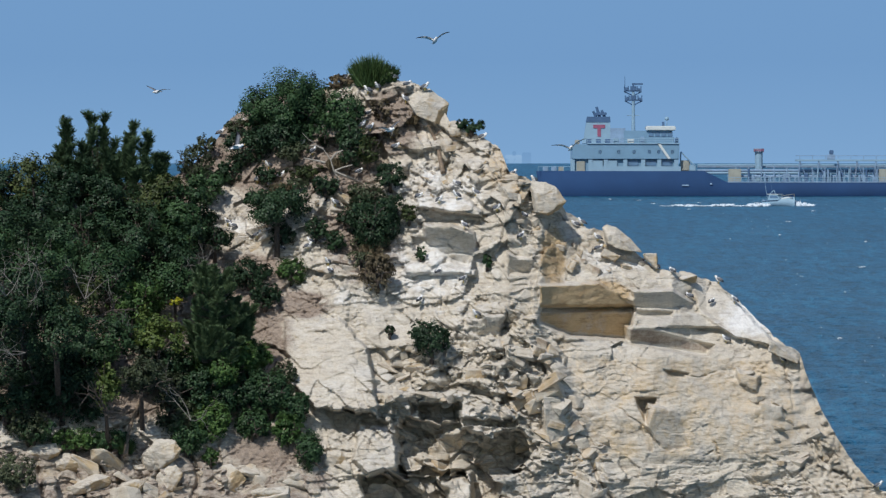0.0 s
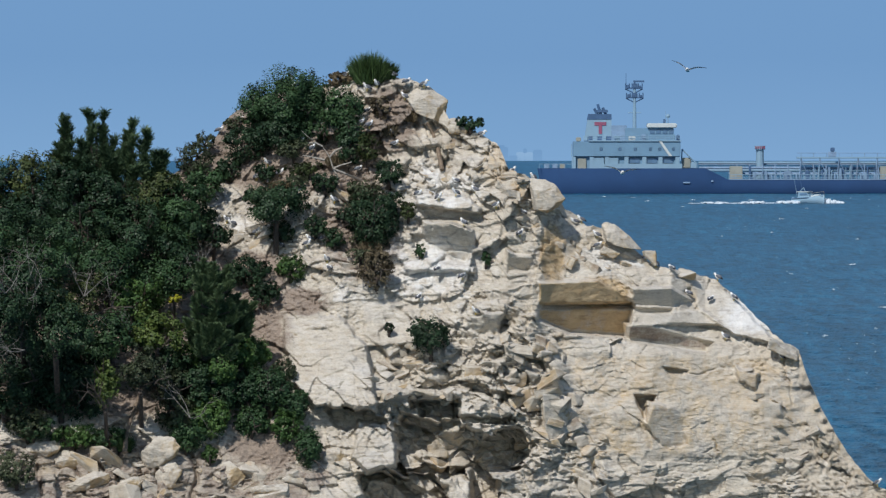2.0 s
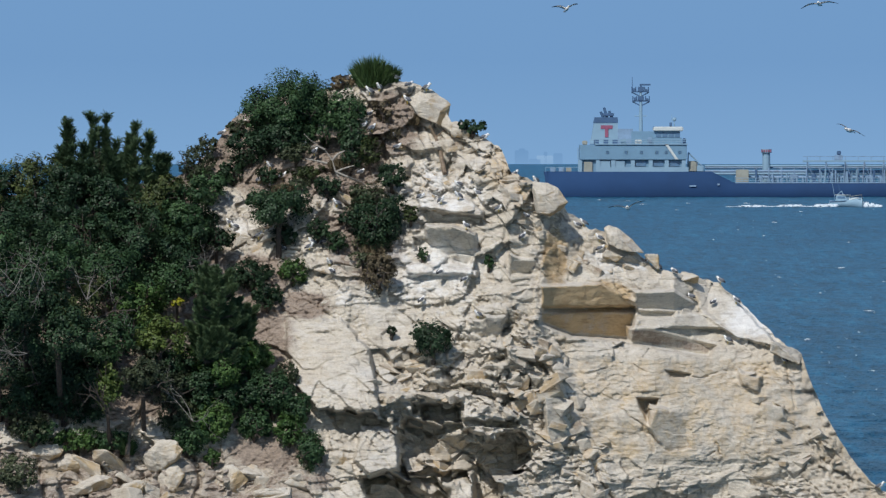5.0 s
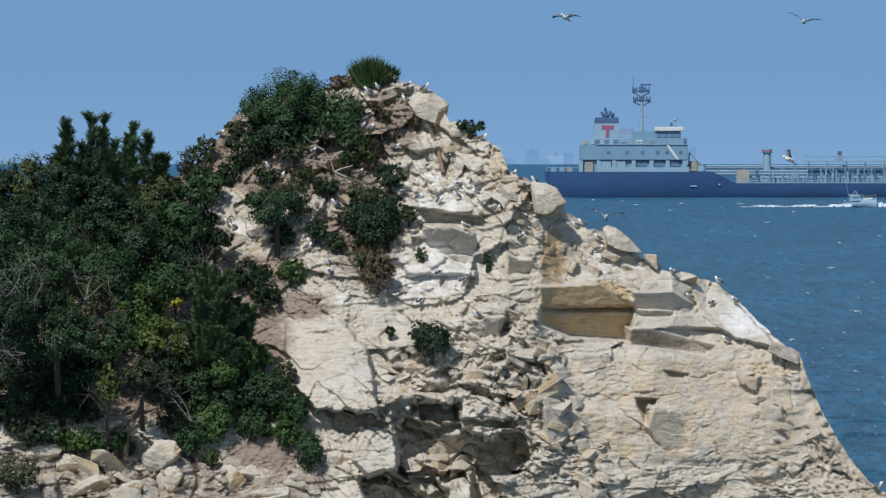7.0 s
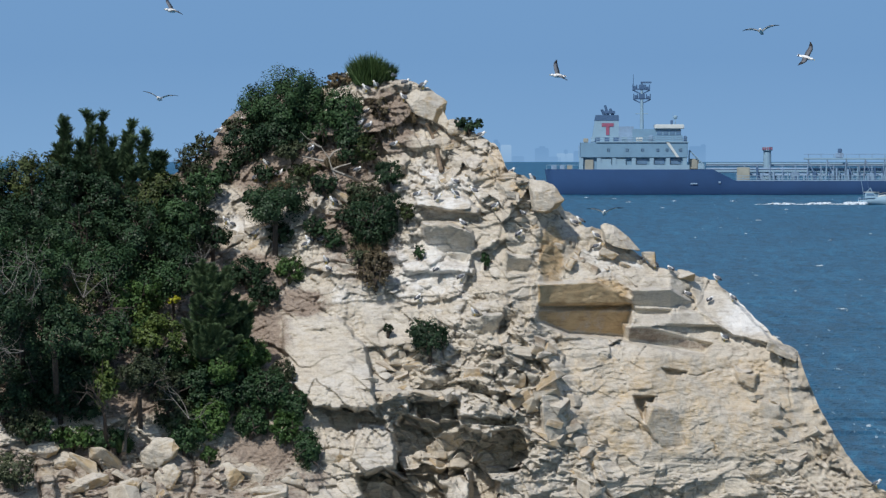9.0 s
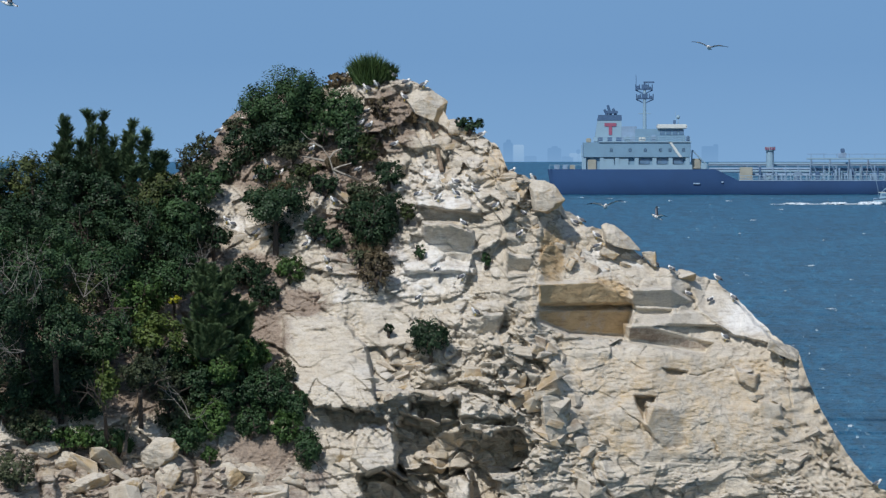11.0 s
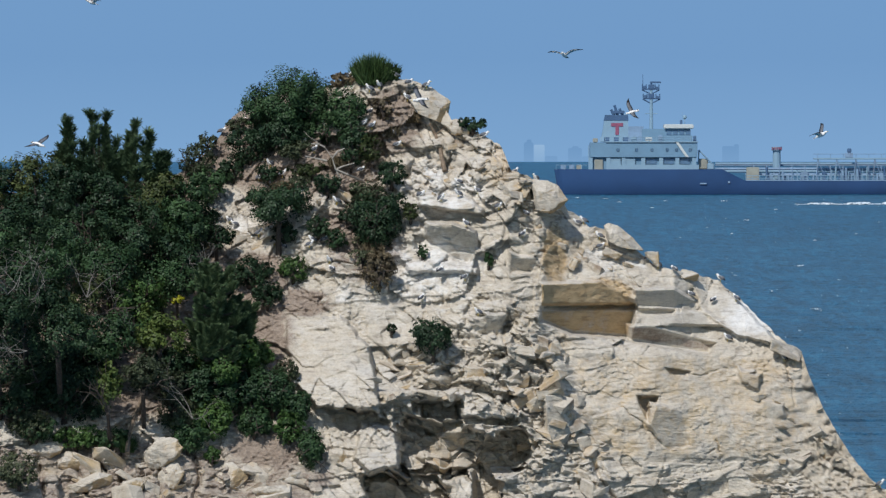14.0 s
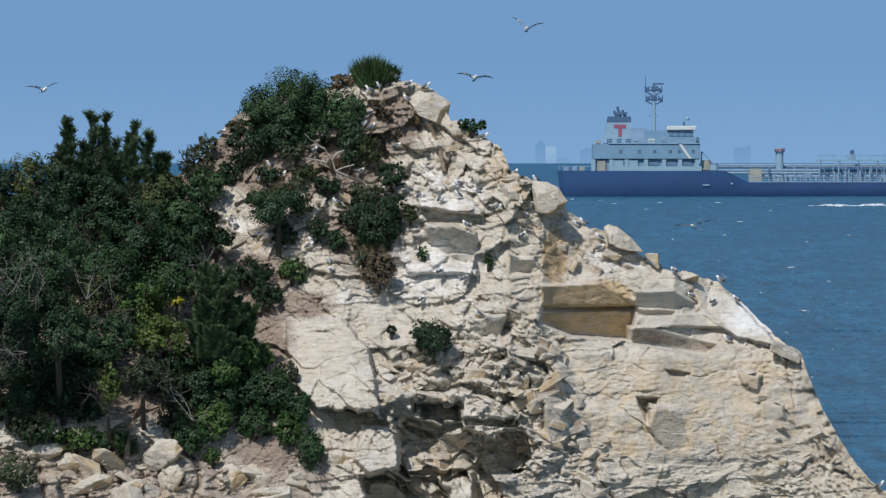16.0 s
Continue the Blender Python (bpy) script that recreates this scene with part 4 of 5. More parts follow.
boulder(757, 188, 38, 33, 8, "pale jutting boulder near the cliff's summit", ahead=-0.1, outline=CROWN)
for a, b, half, tall, seed in ((285, 806, 38, 32, 21), (400, 848, 34, 26, 22), (300, 850, 26, 30, 24), (160, 858, 50, 18, 25), (75, 800, 40, 16, 26),
                               (480, 872, 36, 12, 28), (590, 815, 22, 22, 29), (225, 868, 30, 20, 30), (905, 640, 20, 24, 31), (700, 715, 30, 16, 32), (350, 800, 22, 26, 37), (120, 820, 30, 18, 38)):
    boulder(a, b, half, tall, seed, "weathered cream sandstone block on the cliff face", ahead=-0.22, lean=(seed % 5) * 5 - 10, thick=0.6, worn=True)


def dead_branches(a, b, size, seed, label, ahead=0.5, way=(0.3, -0.2, 0.8), thick=0.019):
    rng = np.random.default_rng(seed)
    ob = thing("dead_branch", spot(a, b, ground_y(a, b) - ahead), label, "dead wood", "bare branches")
    for k in range(3):
        bm = bmesh.new()
        w = Vector(way) + Vector(rng.normal(size=3) * 0.5)
        branch_mesh(bm, rng, (0, 0, -0.1), w, size / 45.0 * rng.uniform(0.7, 1.1), thick, 2, 0.9)
        part("limb", bm, TWIG, ob)
    return ob


for a, b, size, seed, ahead, way in ((50, 530, 90, 3, 8.0, (-0.2, -0.2, 0.9)),
                                     (150, 525, 70, 4, 6.4, (0.2, -0.3, 0.9)), (345, 500, 55, 5, 3.2, (0.3, -0.3, 0.7)), (338, 740, 70, 6, 2.9, (0.0, -0.1, 1.0)),
                                     (45, 620, 60, 7, 6.4, (-0.9, -0.3, 0.3)), (250, 610, 70, 9, 3.4, (-0.3, -0.2, 0.9)), (10, 520, 80, 10, 8.2, (0.1, -0.2, 0.9))):
    dead_branches(a, b, size, seed, "bare bleached branches of a dead shrub", ahead, way)


def fallen_trunk(stops, label, ahead=0.14):
    """A bare trunk lying down the face, with one snapped side limb."""
    places = [spot(a, b, ground_y(a, b) - ahead) for a, b in stops]
    ob = thing("fallen_trunk", places[-1], label, "dead wood")
    bm = bmesh.new()
    for k, (p, q) in enumerate(zip(places, places[1:])):
        rod(bm, p - places[-1], q - places[-1], 0.05 + 0.016 * k, 0.066 + 0.016 * k, 8)
    part("trunk", bm, TRUNK, ob)
    p = places[1] - places[-1]
    part("limb", rod(bmesh.new(), p, p + Vector((0.35, -0.1, 0.3)), 0.035, 0.012), TRUNK, ob)


def dead_tree(limbs, label, ahead=0.9):
    """A bleached, branching dead tree lying on the soil; every limb is a chain of places."""
    foot = spot(*limbs[0][0], ground_y(*limbs[0][0]) - 0.05)
    ob = thing("dead_tree", foot, label, "dead wood")
    for k, limb in enumerate(limbs):
        bm = bmesh.new()
        places = [spot(a, b, foot.y - (ahead if n or k else 0) - 0.04 * n) - foot for n, (a, b) in enumerate(limb)]
        for n, (p, q) in enumerate(zip(places, places[1:])):
            r = 0.055 - 0.011 * n - (0.012 if k else 0)
            rod(bm, p, q, max(r, 0.014), max(r - 0.011, 0.008), 6)
        part("limb", bm, DEAD, ob)
    return ob


dead_tree([[(640, 324), (612, 312), (591, 303), (585, 283), (572, 264), (545, 246), (535, 236)], [(591, 303), (606, 297), (624, 292)], [(585, 283), (594, 272), (607, 266)],
           [(591, 303), (598, 316), (600, 330)], [(576, 288), (558, 284), (538, 280)], [(572, 264), (560, 258), (548, 258)]], "bleached branching dead tree lying on the soil")
fallen_trunk([(757, 222), (768, 242), (776, 268), (784, 306)], "brown fallen trunk lying down the rock face")
fallen_trunk([(248, 706), (237, 735), (226, 768), (222, 806)], "reddish-brown broken trunk leaning on the slope", 0.45)


# ---- tanker ----
def build_tanker():
    ship = thing("tanker", spot(949, 347, 2660), "navy-hulled tanker with white superstructure lying offshore", "ship")

    def boxed(name, mat, x0, x1, y0, y1, z0, z1, bevel=0.08, parent=None, label=""):
        return part(name, box(bmesh.new(), x0, x1, y0, y1, z0, z1, bevel), mat, parent or ship, label)

    rng_deck = np.random.default_rng(31)
    # hull: stations along the length, with flare and a rounded stern
    sheer = lambda x: 5.9 if x < 39.5 else 5.9 - (x - 39.5) / 5.2 * 2.6 if x < 44.7 else 3.3 if x < 98 else 8.0
    xs = [0, 0.6, 2, 5, 10, 20, 30, 39.5, 41, 43, 44.7, 60, 80, 97.9, 98.1, 104, 110, 115]
    V, half = [], lambda x: 8.2 * min(1, 0.45 + 0.55 * math.sqrt(min(1, x / 9))) * (1 if x < 90 else max(0.04, 1 - ((x - 90) / 26) ** 2))
    for x in xs:
        top, w, cut = sheer(x), half(x), max(0, 2.2 - x * 0.9)
        for s, z in ((-0.0, -1.2), (-0.9, -1.2), (-0.97, 0.4), (-1.0, top), (1.0, top), (0.97, 0.4), (0.9, -1.2)):
            V.append((x + (cut * 0.5 if z < 1 else 0), s * w, z))
    F = [(i * 7 + k, i * 7 + (k + 1) % 7, (i + 1) * 7 + (k + 1) % 7, (i + 1) * 7 + k) for i in range(len(xs) - 1) for k in range(7)]
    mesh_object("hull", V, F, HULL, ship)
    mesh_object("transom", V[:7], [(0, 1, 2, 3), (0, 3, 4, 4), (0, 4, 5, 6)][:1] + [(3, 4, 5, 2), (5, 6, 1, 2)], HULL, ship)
    boxed("hull_marking", HAZED_GREY, 34.2, 35.8, -8.35, -8.1, 2.4, 2.7, 0)
    boxed("hull_marking", HAZED_GREY, 40.8, 41.3, -8.35, -8.1, 2.7, 3.1, 0)
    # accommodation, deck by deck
    boxed("lower_deckhouse", HAZED_WHITE, 8.2, 33.4, -6.7, 6.7, 5.8, 8.7)
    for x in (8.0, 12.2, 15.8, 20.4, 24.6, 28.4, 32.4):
        boxed("gallery_post", HAZED_PALE, x, x + 1.0, -7.4, -6.75, 5.8, 8.7, 0.05)
    boxed("gallery_bulwark", HAZED_PALE, 13.0, 34.0, -7.45, -7.2, 5.8, 7.0, 0.03)
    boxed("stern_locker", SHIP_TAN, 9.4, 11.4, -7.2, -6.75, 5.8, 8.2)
    boxed("upper_deckhouse", HAZED_WHITE, 8.4, 33.6, -7.6, 7.6, 8.7, 12.2)
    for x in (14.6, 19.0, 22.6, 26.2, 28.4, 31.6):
        boxed("porthole", HAZED_GLASS, x, x + 0.7, -7.66, -7.5, 10.0, 10.8, 0.1)
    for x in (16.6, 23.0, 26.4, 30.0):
        boxed("window", HAZED_GLASS, x, x + 1.0, -6.78, -6.6, 7.2, 8.1, 0.05)
    boxed("bridge_deck", HAZED_PALE, 12.0, 33.8, -7.9, 7.9, 12.2, 12.5, 0.05)
    for x in range(12, 34, 2):
        bm = bmesh.new()
        rod(bm, (x, -7.8, 12.5), (x, -7.8, 13.5), 0.06)
        part("rail_post", bm, HAZED_PALE, ship)
    for z in (13.0, 13.5):
        part("handrail", rod(bmesh.new(), (12, -7.8, z), (33.6, -7.8, z), 0.06), HAZED_PALE, ship)
    boxed("engine_casing", HAZED_GREY, 17.4, 21.0, -4, 4, 12.4, 16.0)
    boxed("mid_deckhouse", HAZED_WHITE, 20.6, 27.0, -5, 5, 12.4, 15.4)
    boxed("wheelhouse_base", HAZED_WHITE, 26.0, 32.4, -6, 6, 12.4, 13.9)
    wheel = boxed("wheelhouse", HAZED_WHITE, 26.2, 32.0, -5.8, 5.8, 13.9, 15.4)
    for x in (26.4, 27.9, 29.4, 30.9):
        boxed("bridge_window", HAZED_GLASS, x, x + 1.15, -5.92, -5.7, 14.0, 15.1, 0.05, wheel)
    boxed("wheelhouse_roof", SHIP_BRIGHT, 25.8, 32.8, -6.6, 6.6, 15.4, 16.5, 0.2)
    boxed("searchlight", HAZED_DARK, 29.6, 30.2, -2.4, -1.8, 16.5, 17.5, 0.1)
    part("radar_dome", (lambda bm: (bmesh.ops.create_icosphere(bm, subdivisions=2, radius=0.5, matrix=Matrix.Translation((30.8, -1, 18.2))), rod(bm, (30.8, -1, 16.4), (30.8, -1, 17.9), 0.09), bm)[-1])(bmesh.new()), HAZED_PALE, ship, smooth=True)
    # funnel
    bm = bmesh.new()
    prism(bm, [(11.0, 12.4), (17.6, 12.4), (17.4, 17.4), (11.8, 17.4)], -2.6, 2.6)
    funnel = part("funnel", bm, HAZED_PALE, ship)
    part("funnel_cap", prism(bmesh.new(), [(11.7, 17.4), (17.5, 17.4), (17.4, 18.7), (12.0, 18.7)], -2.7, 2.7), HAZED_DARK, funnel)
    part("funnel_base", prism(bmesh.new(), [(10.9, 12.3), (17.7, 12.3), (17.65, 13.4), (11.1, 13.4)], -2.7, 2.7), HAZED_DARK, funnel)
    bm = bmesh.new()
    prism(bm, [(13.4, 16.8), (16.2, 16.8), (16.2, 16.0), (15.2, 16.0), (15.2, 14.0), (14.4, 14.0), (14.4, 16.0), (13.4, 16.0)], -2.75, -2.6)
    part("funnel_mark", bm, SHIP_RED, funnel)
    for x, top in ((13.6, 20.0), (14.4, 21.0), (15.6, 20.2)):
        part("exhaust_pipe", rod(bmesh.new(), (x + 0.6, 0, 18.4), (x - 0.2, 0, top), 0.35, 0.3, 8), HAZED_DARK, funnel)
    boxed("exhaust_hood", HAZED_DARK, 14.0, 16.6, -0.8, 0.8, 19.0, 19.7, 0.1, funnel)
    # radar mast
    mast = part("mast", rod(bmesh.new(), (22.9, 0, 12.4), (22.9, 0, 24.5), 0.5, 0.3, 8), HAZED_PALE, ship)
    part("mast_top", rod(bmesh.new(), (22.9, 0, 21.8), (22.9, 0, 26.2), 0.32, 0.2, 8), HAZED_DARK, mast)
    for z, l, r in ((22.4, 20.9, 25.0), (24.6, 20.7, 24.8)):
        bm = bmesh.new()
        box(bm, l, r, -0.4, 0.4, z, z + 0.35, 0.05)
        for x in (l + 0.1, l + 1.0, r - 1.0, r - 0.1):
            rod(bm, (x, 0, z), (x, 0, z + 1.3), 0.14)
        rod(bm, (l, 0, z), (22.9, 0, z - 1.0), 0.14)
        rod(bm, (r, 0, z), (22.9, 0, z - 1.0), 0.14)
        part("crosstree", bm, HAZED_DARK, mast)
        for x, w, h in ((l + 0.3, 0.7, 0.8), (22.2, 1.4, 1.1), (r - 1.1, 0.8, 0.6)):
            boxed("radar_unit", HAZED_DARK, x, x + w, -0.5, 0.5, z + 0.2, z + 0.2 + h, 0.08, mast)
    part("aerial", rod(bmesh.new(), (20.9, 0, 24.6), (20.9, 0, 28.3), 0.12, 0.05), HAZED_DARK, mast)
    boxed("radar_scanner", HAZED_DARK, 22.6, 25.2, -0.2, 0.2, 26.2, 26.6, 0.05, mast)
    # stern gear and forward end of the house
    for x in (1.5, 3.5, 5.2):
        boxed("stern_winch", HAZED_GREY if x < 5 else SHIP_TAN, x, x + 1.3, -5, -3.5, 5.8, 7.0, 0.15)
    for x in range(0, 9, 2):
        part("rail_post", rod(bmesh.new(), (x + 0.4, -6.0, 5.8), (x + 0.4, -6.0, 6.9), 0.06), HAZED_PALE, ship)
    part("handrail", rod(bmesh.new(), (0.4, -6.0, 6.9), (8.4, -6.0, 6.9), 0.06), HAZED_PALE, ship)
    boxed("forward_store", SHIP_TAN, 33.8, 36.2, -5.5, -2.5, 5.8, 8.4, 0.3)
    boxed("forward_locker", HAZED_PALE, 36.0, 37.6, -6.0, -3.5, 5.8, 7.4, 0.2)
    part("davit", rod(rod(bmesh.new(), (33.8, -5.9, 5.8), (34.0, -5.9, 10.4), 0.16), (34.0, -5.9, 10.4), (37.2, -5.9, 7.2), 0.16), HAZED_PALE, ship)
    part("stair", prism(bmesh.new(), [(28.4, 12.4), (29.1, 12.4), (31.6, 8.8), (30.9, 8.8)], -7.9, -7.7), SHIP_BRIGHT, ship)
    for x, z, w, h, m in ((9.0, 12.2, 1.2, 1.0, SHIP_TAN), (21.4, 12.4, 1.6, 1.1, SHIP_BRIGHT), (24.4, 12.4, 1.0, 1.6, HAZED_GREY), (18.0, 12.4, 1.4, 1.2, HAZED_PALE), (32.6, 12.4, 0.8, 1.4, HAZED_DARK)):
        boxed("deck_gear", m, x, x + w, -7.2, -6.2, z, z + h, 0.15)
    for x in (12.6, 16.0):
        boxed("gallery_panel", HAZED_PALE, x + 0.3, x + 3.0, -7.2, -7.0, 5.8, 8.5, 0.05)
    for x in (20.9, 25.0, 28.8):
        boxed("gallery_opening", HAZED_GLASS, x + 0.6, x + 3.1, -6.85, -6.72, 7.1, 8.4, 0.05)
    for x in (10.4, 12.6, 14.8, 17.0):
        boxed("casing_door", HAZED_PALE, x + 0.4, x + 1.4, -2.95, -2.72, 12.4, 13.5, 0.03)
    for x in (9.4, 11.0, 13.0):
        part("stern_post", rod(bmesh.new(), (x - 1.4, -7.2, 8.7), (x - 1.4, -7.2, 11.0 + 0.4 * (x % 2)), 0.12), HAZED_PALE, ship)
    part("whip_aerial", rod(bmesh.new(), (30.2, 0, 16.4), (30.2, 0, 19.4), 0.07, 0.03), HAZED_PALE, ship)
    part("signal_yard", rod(bmesh.new(), (21.4, 0, 19.0), (24.4, 0, 19.0), 0.1), HAZED_PALE, ship)
    # cargo deck: catwalk, pipes, manifolds
    for z, y, r, m in ((5.4, -3.0, 0.28, HAZED_PALE), (6.0, -2.0, 0.30, HAZED_GREY), (4.6, -4.5, 0.35, HAZED_GREY), (7.2, 0, 0.25, HAZED_PALE), (6.8, 1.5, 0.2, HAZED_GREY)):
        part("cargo_pipe", rod(bmesh.new(), (38 if z > 5 else 45, y, z), (97, y, z), r, sides=8), m, ship)
    for x in range(47, 97, 3):
        bm = bmesh.new()
        for y in (-5.2, 1.6):
            rod(bm, (x, y, 3.2), (x, y, 7.0), 0.16)
        rod(bm, (x, -5.2, 5.1), (x, 1.6, 5.1), 0.14)
        part("pipe_support", bm, HAZED_GREY, ship)
    for x in np.arange(45, 97, 1.6):
        part("rail_post", rod(bmesh.new(), (x, -8.0, 3.2), (x, -8.0, 4.4), 0.07), HAZED_PALE, ship)
    for z in (3.8, 4.4):
        part("handrail", rod(bmesh.new(), (45, -8.0, z), (97, -8.0, z), 0.07), HAZED_PALE, ship)
    boxed("deck_edge", HAZED_GREY, 45, 97, -8.25, -7.9, 3.2, 3.45, 0)
    for x in (45.2, 80.6):
        boxed("deck_locker", SHIP_TAN, x, x + 3.0, -6.8, -4.2, 3.2, 6.4, 0.1)
    for x, w, h in ((50, 1.4, 5.0), (53.6, 1.0, 4.6), (58, 1.8, 5.2), (63, 1.0, 5.4), (67.5, 2.2, 5.0), (71, 1.2, 5.6), (76, 1.6, 5.0), (86, 2.0, 5.2)):
        boxed("deck_valve", HAZED_DARK if x % 2 else HAZED_GREY, x, x + w, -5.6, -4.6, 3.2, h, 0.1)
    vent = part("vent_tower", rod(bmesh.new(), (52.5, 0, 3.2), (52.5, 0, 10.4), 1.0, 0.9, 12), HAZED_PALE, ship)
    part("vent_head", rod(bmesh.new(), (52.5, 0, 10.3), (52.5, 0, 11.2), 1.25, 1.25, 12), HAZED_PALE, vent)
    for k in range(5):
        boxed("red_band", SHIP_RED, 51.35 + 0.5 * k, 51.62 + 0.5 * k, -1.35, -0.9, 10.5, 11.1, 0, vent)
    for k in range(70):
        x, h = rng_deck.uniform(47, 96), rng_deck.uniform(0.6, 3.2)
        part("deck_fitting", rod(bmesh.new(), (x, -6.4, 3.2), (x + rng_deck.normal() * 0.1, -6.4, 3.3 + h), rng_deck.uniform(0.08, 0.3), sides=6), (HAZED_DARK, HAZED_GREY, HAZED_PALE)[k % 3], ship)
    # raised platform amidships
    for x in (61.6, 66, 70.5, 75, 79.5, 84):
        part("platform_leg", rod(bmesh.new(), (x, -5.5, 3.2), (x + 0.5, -5.5, 8.6), 0.16), HAZED_GREY, ship)
        part("platform_brace", rod(bmesh.new(), (x + 0.5, -5.5, 8.0), (x + 2.4, -5.5, 3.2), 0.1), HAZED_GREY, ship)
    boxed("platform", HAZED_PALE, 61, 90, -5.8, -3, 8.2, 8.6, 0.05)
    part("handrail", rod(bmesh.new(), (61, -5.7, 9.5), (90, -5.7, 9.5), 0.07), HAZED_GREY, ship)
    for x in range(62, 90, 3):
        part("rail_post", rod(bmesh.new(), (x, -5.7, 8.5), (x, -5.7, 9.5), 0.07), HAZED_GREY, ship)
    boxed("crane_base", HAZED_GREY, 68.4, 70.4, -4, -2.6, 8.6, 9.8, 0.15)
    boxed("crane_cab", HAZED_DARK, 69, 70, -4, -2.8, 9.8, 10.8, 0.15)
    return ship


TANKER = build_tanker()


# ---- motor boat and its wake ----
def build_boat():
    boat = thing("motor_boat", spot(1378, 366, 2335), "small white cabin motor boat running with a bow wave", "boat")
    bm = bmesh.new()
    xs, V = [-3.2, -2.5, -1, 0.8, 2.2, 3.2, 3.9], []
    for x in xs:
        w = 1.35 * (1 if x < 0.5 else max(0.05, 1 - ((x - 0.5) / 3.5) ** 2))
        top = 1.15 + 0.05 * (x + 3.2) + 0.02 * max(0, x) ** 2.2
        for s, z in ((0, -0.4), (-0.68, 0.1), (-1, top), (1, top), (0.68, 0.1)):
            V.append((x, s * w, z))
    F = [(i * 5 + k, i * 5 + (k + 1) % 5, (i + 1) * 5 + (k + 1) % 5, (i + 1) * 5 + k) for i in range(len(xs) - 1) for k in range(5)]
    bm.free()
    mesh_object("hull", V, F, HAZED_PALE, boat)
    part("transom", box(bmesh.new(), -3.25, -3.1, -1.3, 1.3, -0.2, 1.15), HAZED_PALE, boat)
    part("rubbing_strake", rod(rod(bmesh.new(), (-3.2, -1.38, 1.05), (0.5, -1.38, 1.25), 0.06), (0.5, -1.38, 1.25), (3.6, -0.35, 1.65), 0.06), HAZED_DARK, boat)
    part("cabin", prism(bmesh.new(), [(-2.0, 1.1), (0.9, 1.3), (0.2, 2.3), (-1.8, 2.4)], -0.95, 0.95), HAZED_PALE, boat)
    part("cabin_window", prism(bmesh.new(), [(-1.5, 1.7), (0.45, 1.7), (0.15, 2.15), (-1.5, 2.15)], -1.0, 1.0), HAZED_GLASS, boat)
    part("cabin_roof", box(bmesh.new(), -2.2, 0.5, -1.05, 1.05, 2.35, 2.5, 0.05), SHIP_BRIGHT, boat)
    part("foredeck_cover", prism(bmesh.new(), [(0.9, 1.4), (3.0, 1.75), (2.6, 1.95), (1.0, 1.8)], -0.5, 0.5), SHIP_BRIGHT, boat)
    part("roof_arch", rod(rod(bmesh.new(), (-1.6, -0.9, 2.4), (-0.9, -0.4, 3.3), 0.07), (-0.9, -0.4, 3.3), (-0.2, -0.9, 2.5), 0.07), HAZED_PALE, boat)
    part("outrigger_pole", rod(bmesh.new(), (-2.6, 0, 1.2), (-3.6, 0, 6.2), 0.05, 0.02), HAZED_PALE, boat)
    part("aerial", rod(bmesh.new(), (-1.4, 0, 2.4), (-1.9, 0, 5.0), 0.05, 0.02), HAZED_DARK, boat)
    part("outboard_engine", box(bmesh.new(), -3.9, -3.2, -0.35, 0.35, -0.2, 1.3, 0.1), HAZED_GREY, boat)
    part("bow_rail", rod(rod(bmesh.new(), (1.2, -0.9, 2.1), (3.8, -0.1, 2.5), 0.05), (3.8, -0.1, 2.5), (3.8, -0.1, 1.7), 0.05), SHIP_TAN, boat)
    return boat


def foam_lumps(name, rng, spread, label, count, tall):
    """White water: many low rounded lumps along a strip; spread gives x, y, half width and height."""
    bm = bmesh.new()
    for k in range(count):
        x, y, w, h = spread(rng)
        m = Matrix.Translation((x, y, h * 0.2)) @ pose(0, 0, 0, rng.uniform(-20, 20), rng.uniform(-20, 20), rng.uniform(0, 360)) @ Matrix.Diagonal((w, w * 0.6, h * tall, 1))
        bmesh.ops.create_icosphere(bm, subdivisions=1, radius=1, matrix=m)
    ob = part(name, bm, FOAM, smooth=True)
    return tagged(ob, label, "foam")


def wake_strip(rng):
    k = rng.beta(1.0, 1.5)
    gap = 0.35 + 0.65 * (math.sin(k * 19) > -0.3)
    return -2 - k * 23, rng.normal() * (0.8 + 3 * k), rng.uniform(0.4, 1.2) * gap, rng.uniform(0.12, 0.7) * (1 - 0.7 * k) * gap


def bow_wave(rng):
    k = rng.uniform(0, 1)
    return 1.6 + 5.5 * k, rng.choice((-1, 1)) * (0.6 + 1.2 * k) + rng.normal() * 0.3, rng.uniform(0.25, 0.6), rng.uniform(0.5, 1.5) * (1.1 - 0.8 * k)


BOAT = build_boat()
WAKE = foam_lumps("wake", np.random.default_rng(5), wake_strip, "long white foaming wake behind the motor boat", 420, 0.8)
WAKE["kind"] = "stuff"
BOW = foam_lumps("bow_wave", np.random.default_rng(6), bow_wave, "white spray thrown up at the boat's bow", 110, 0.9)
BOW["kind"] = "stuff"
BOAT_TRACK = [(0, 1378), (1, 1405), (2, 1432), (3, 1453), (4, 1478), (5.2, 1497), (6.5, 1514), (7.5, 1531), (9, 1552), (11.5, 1584), (16, 1640)]


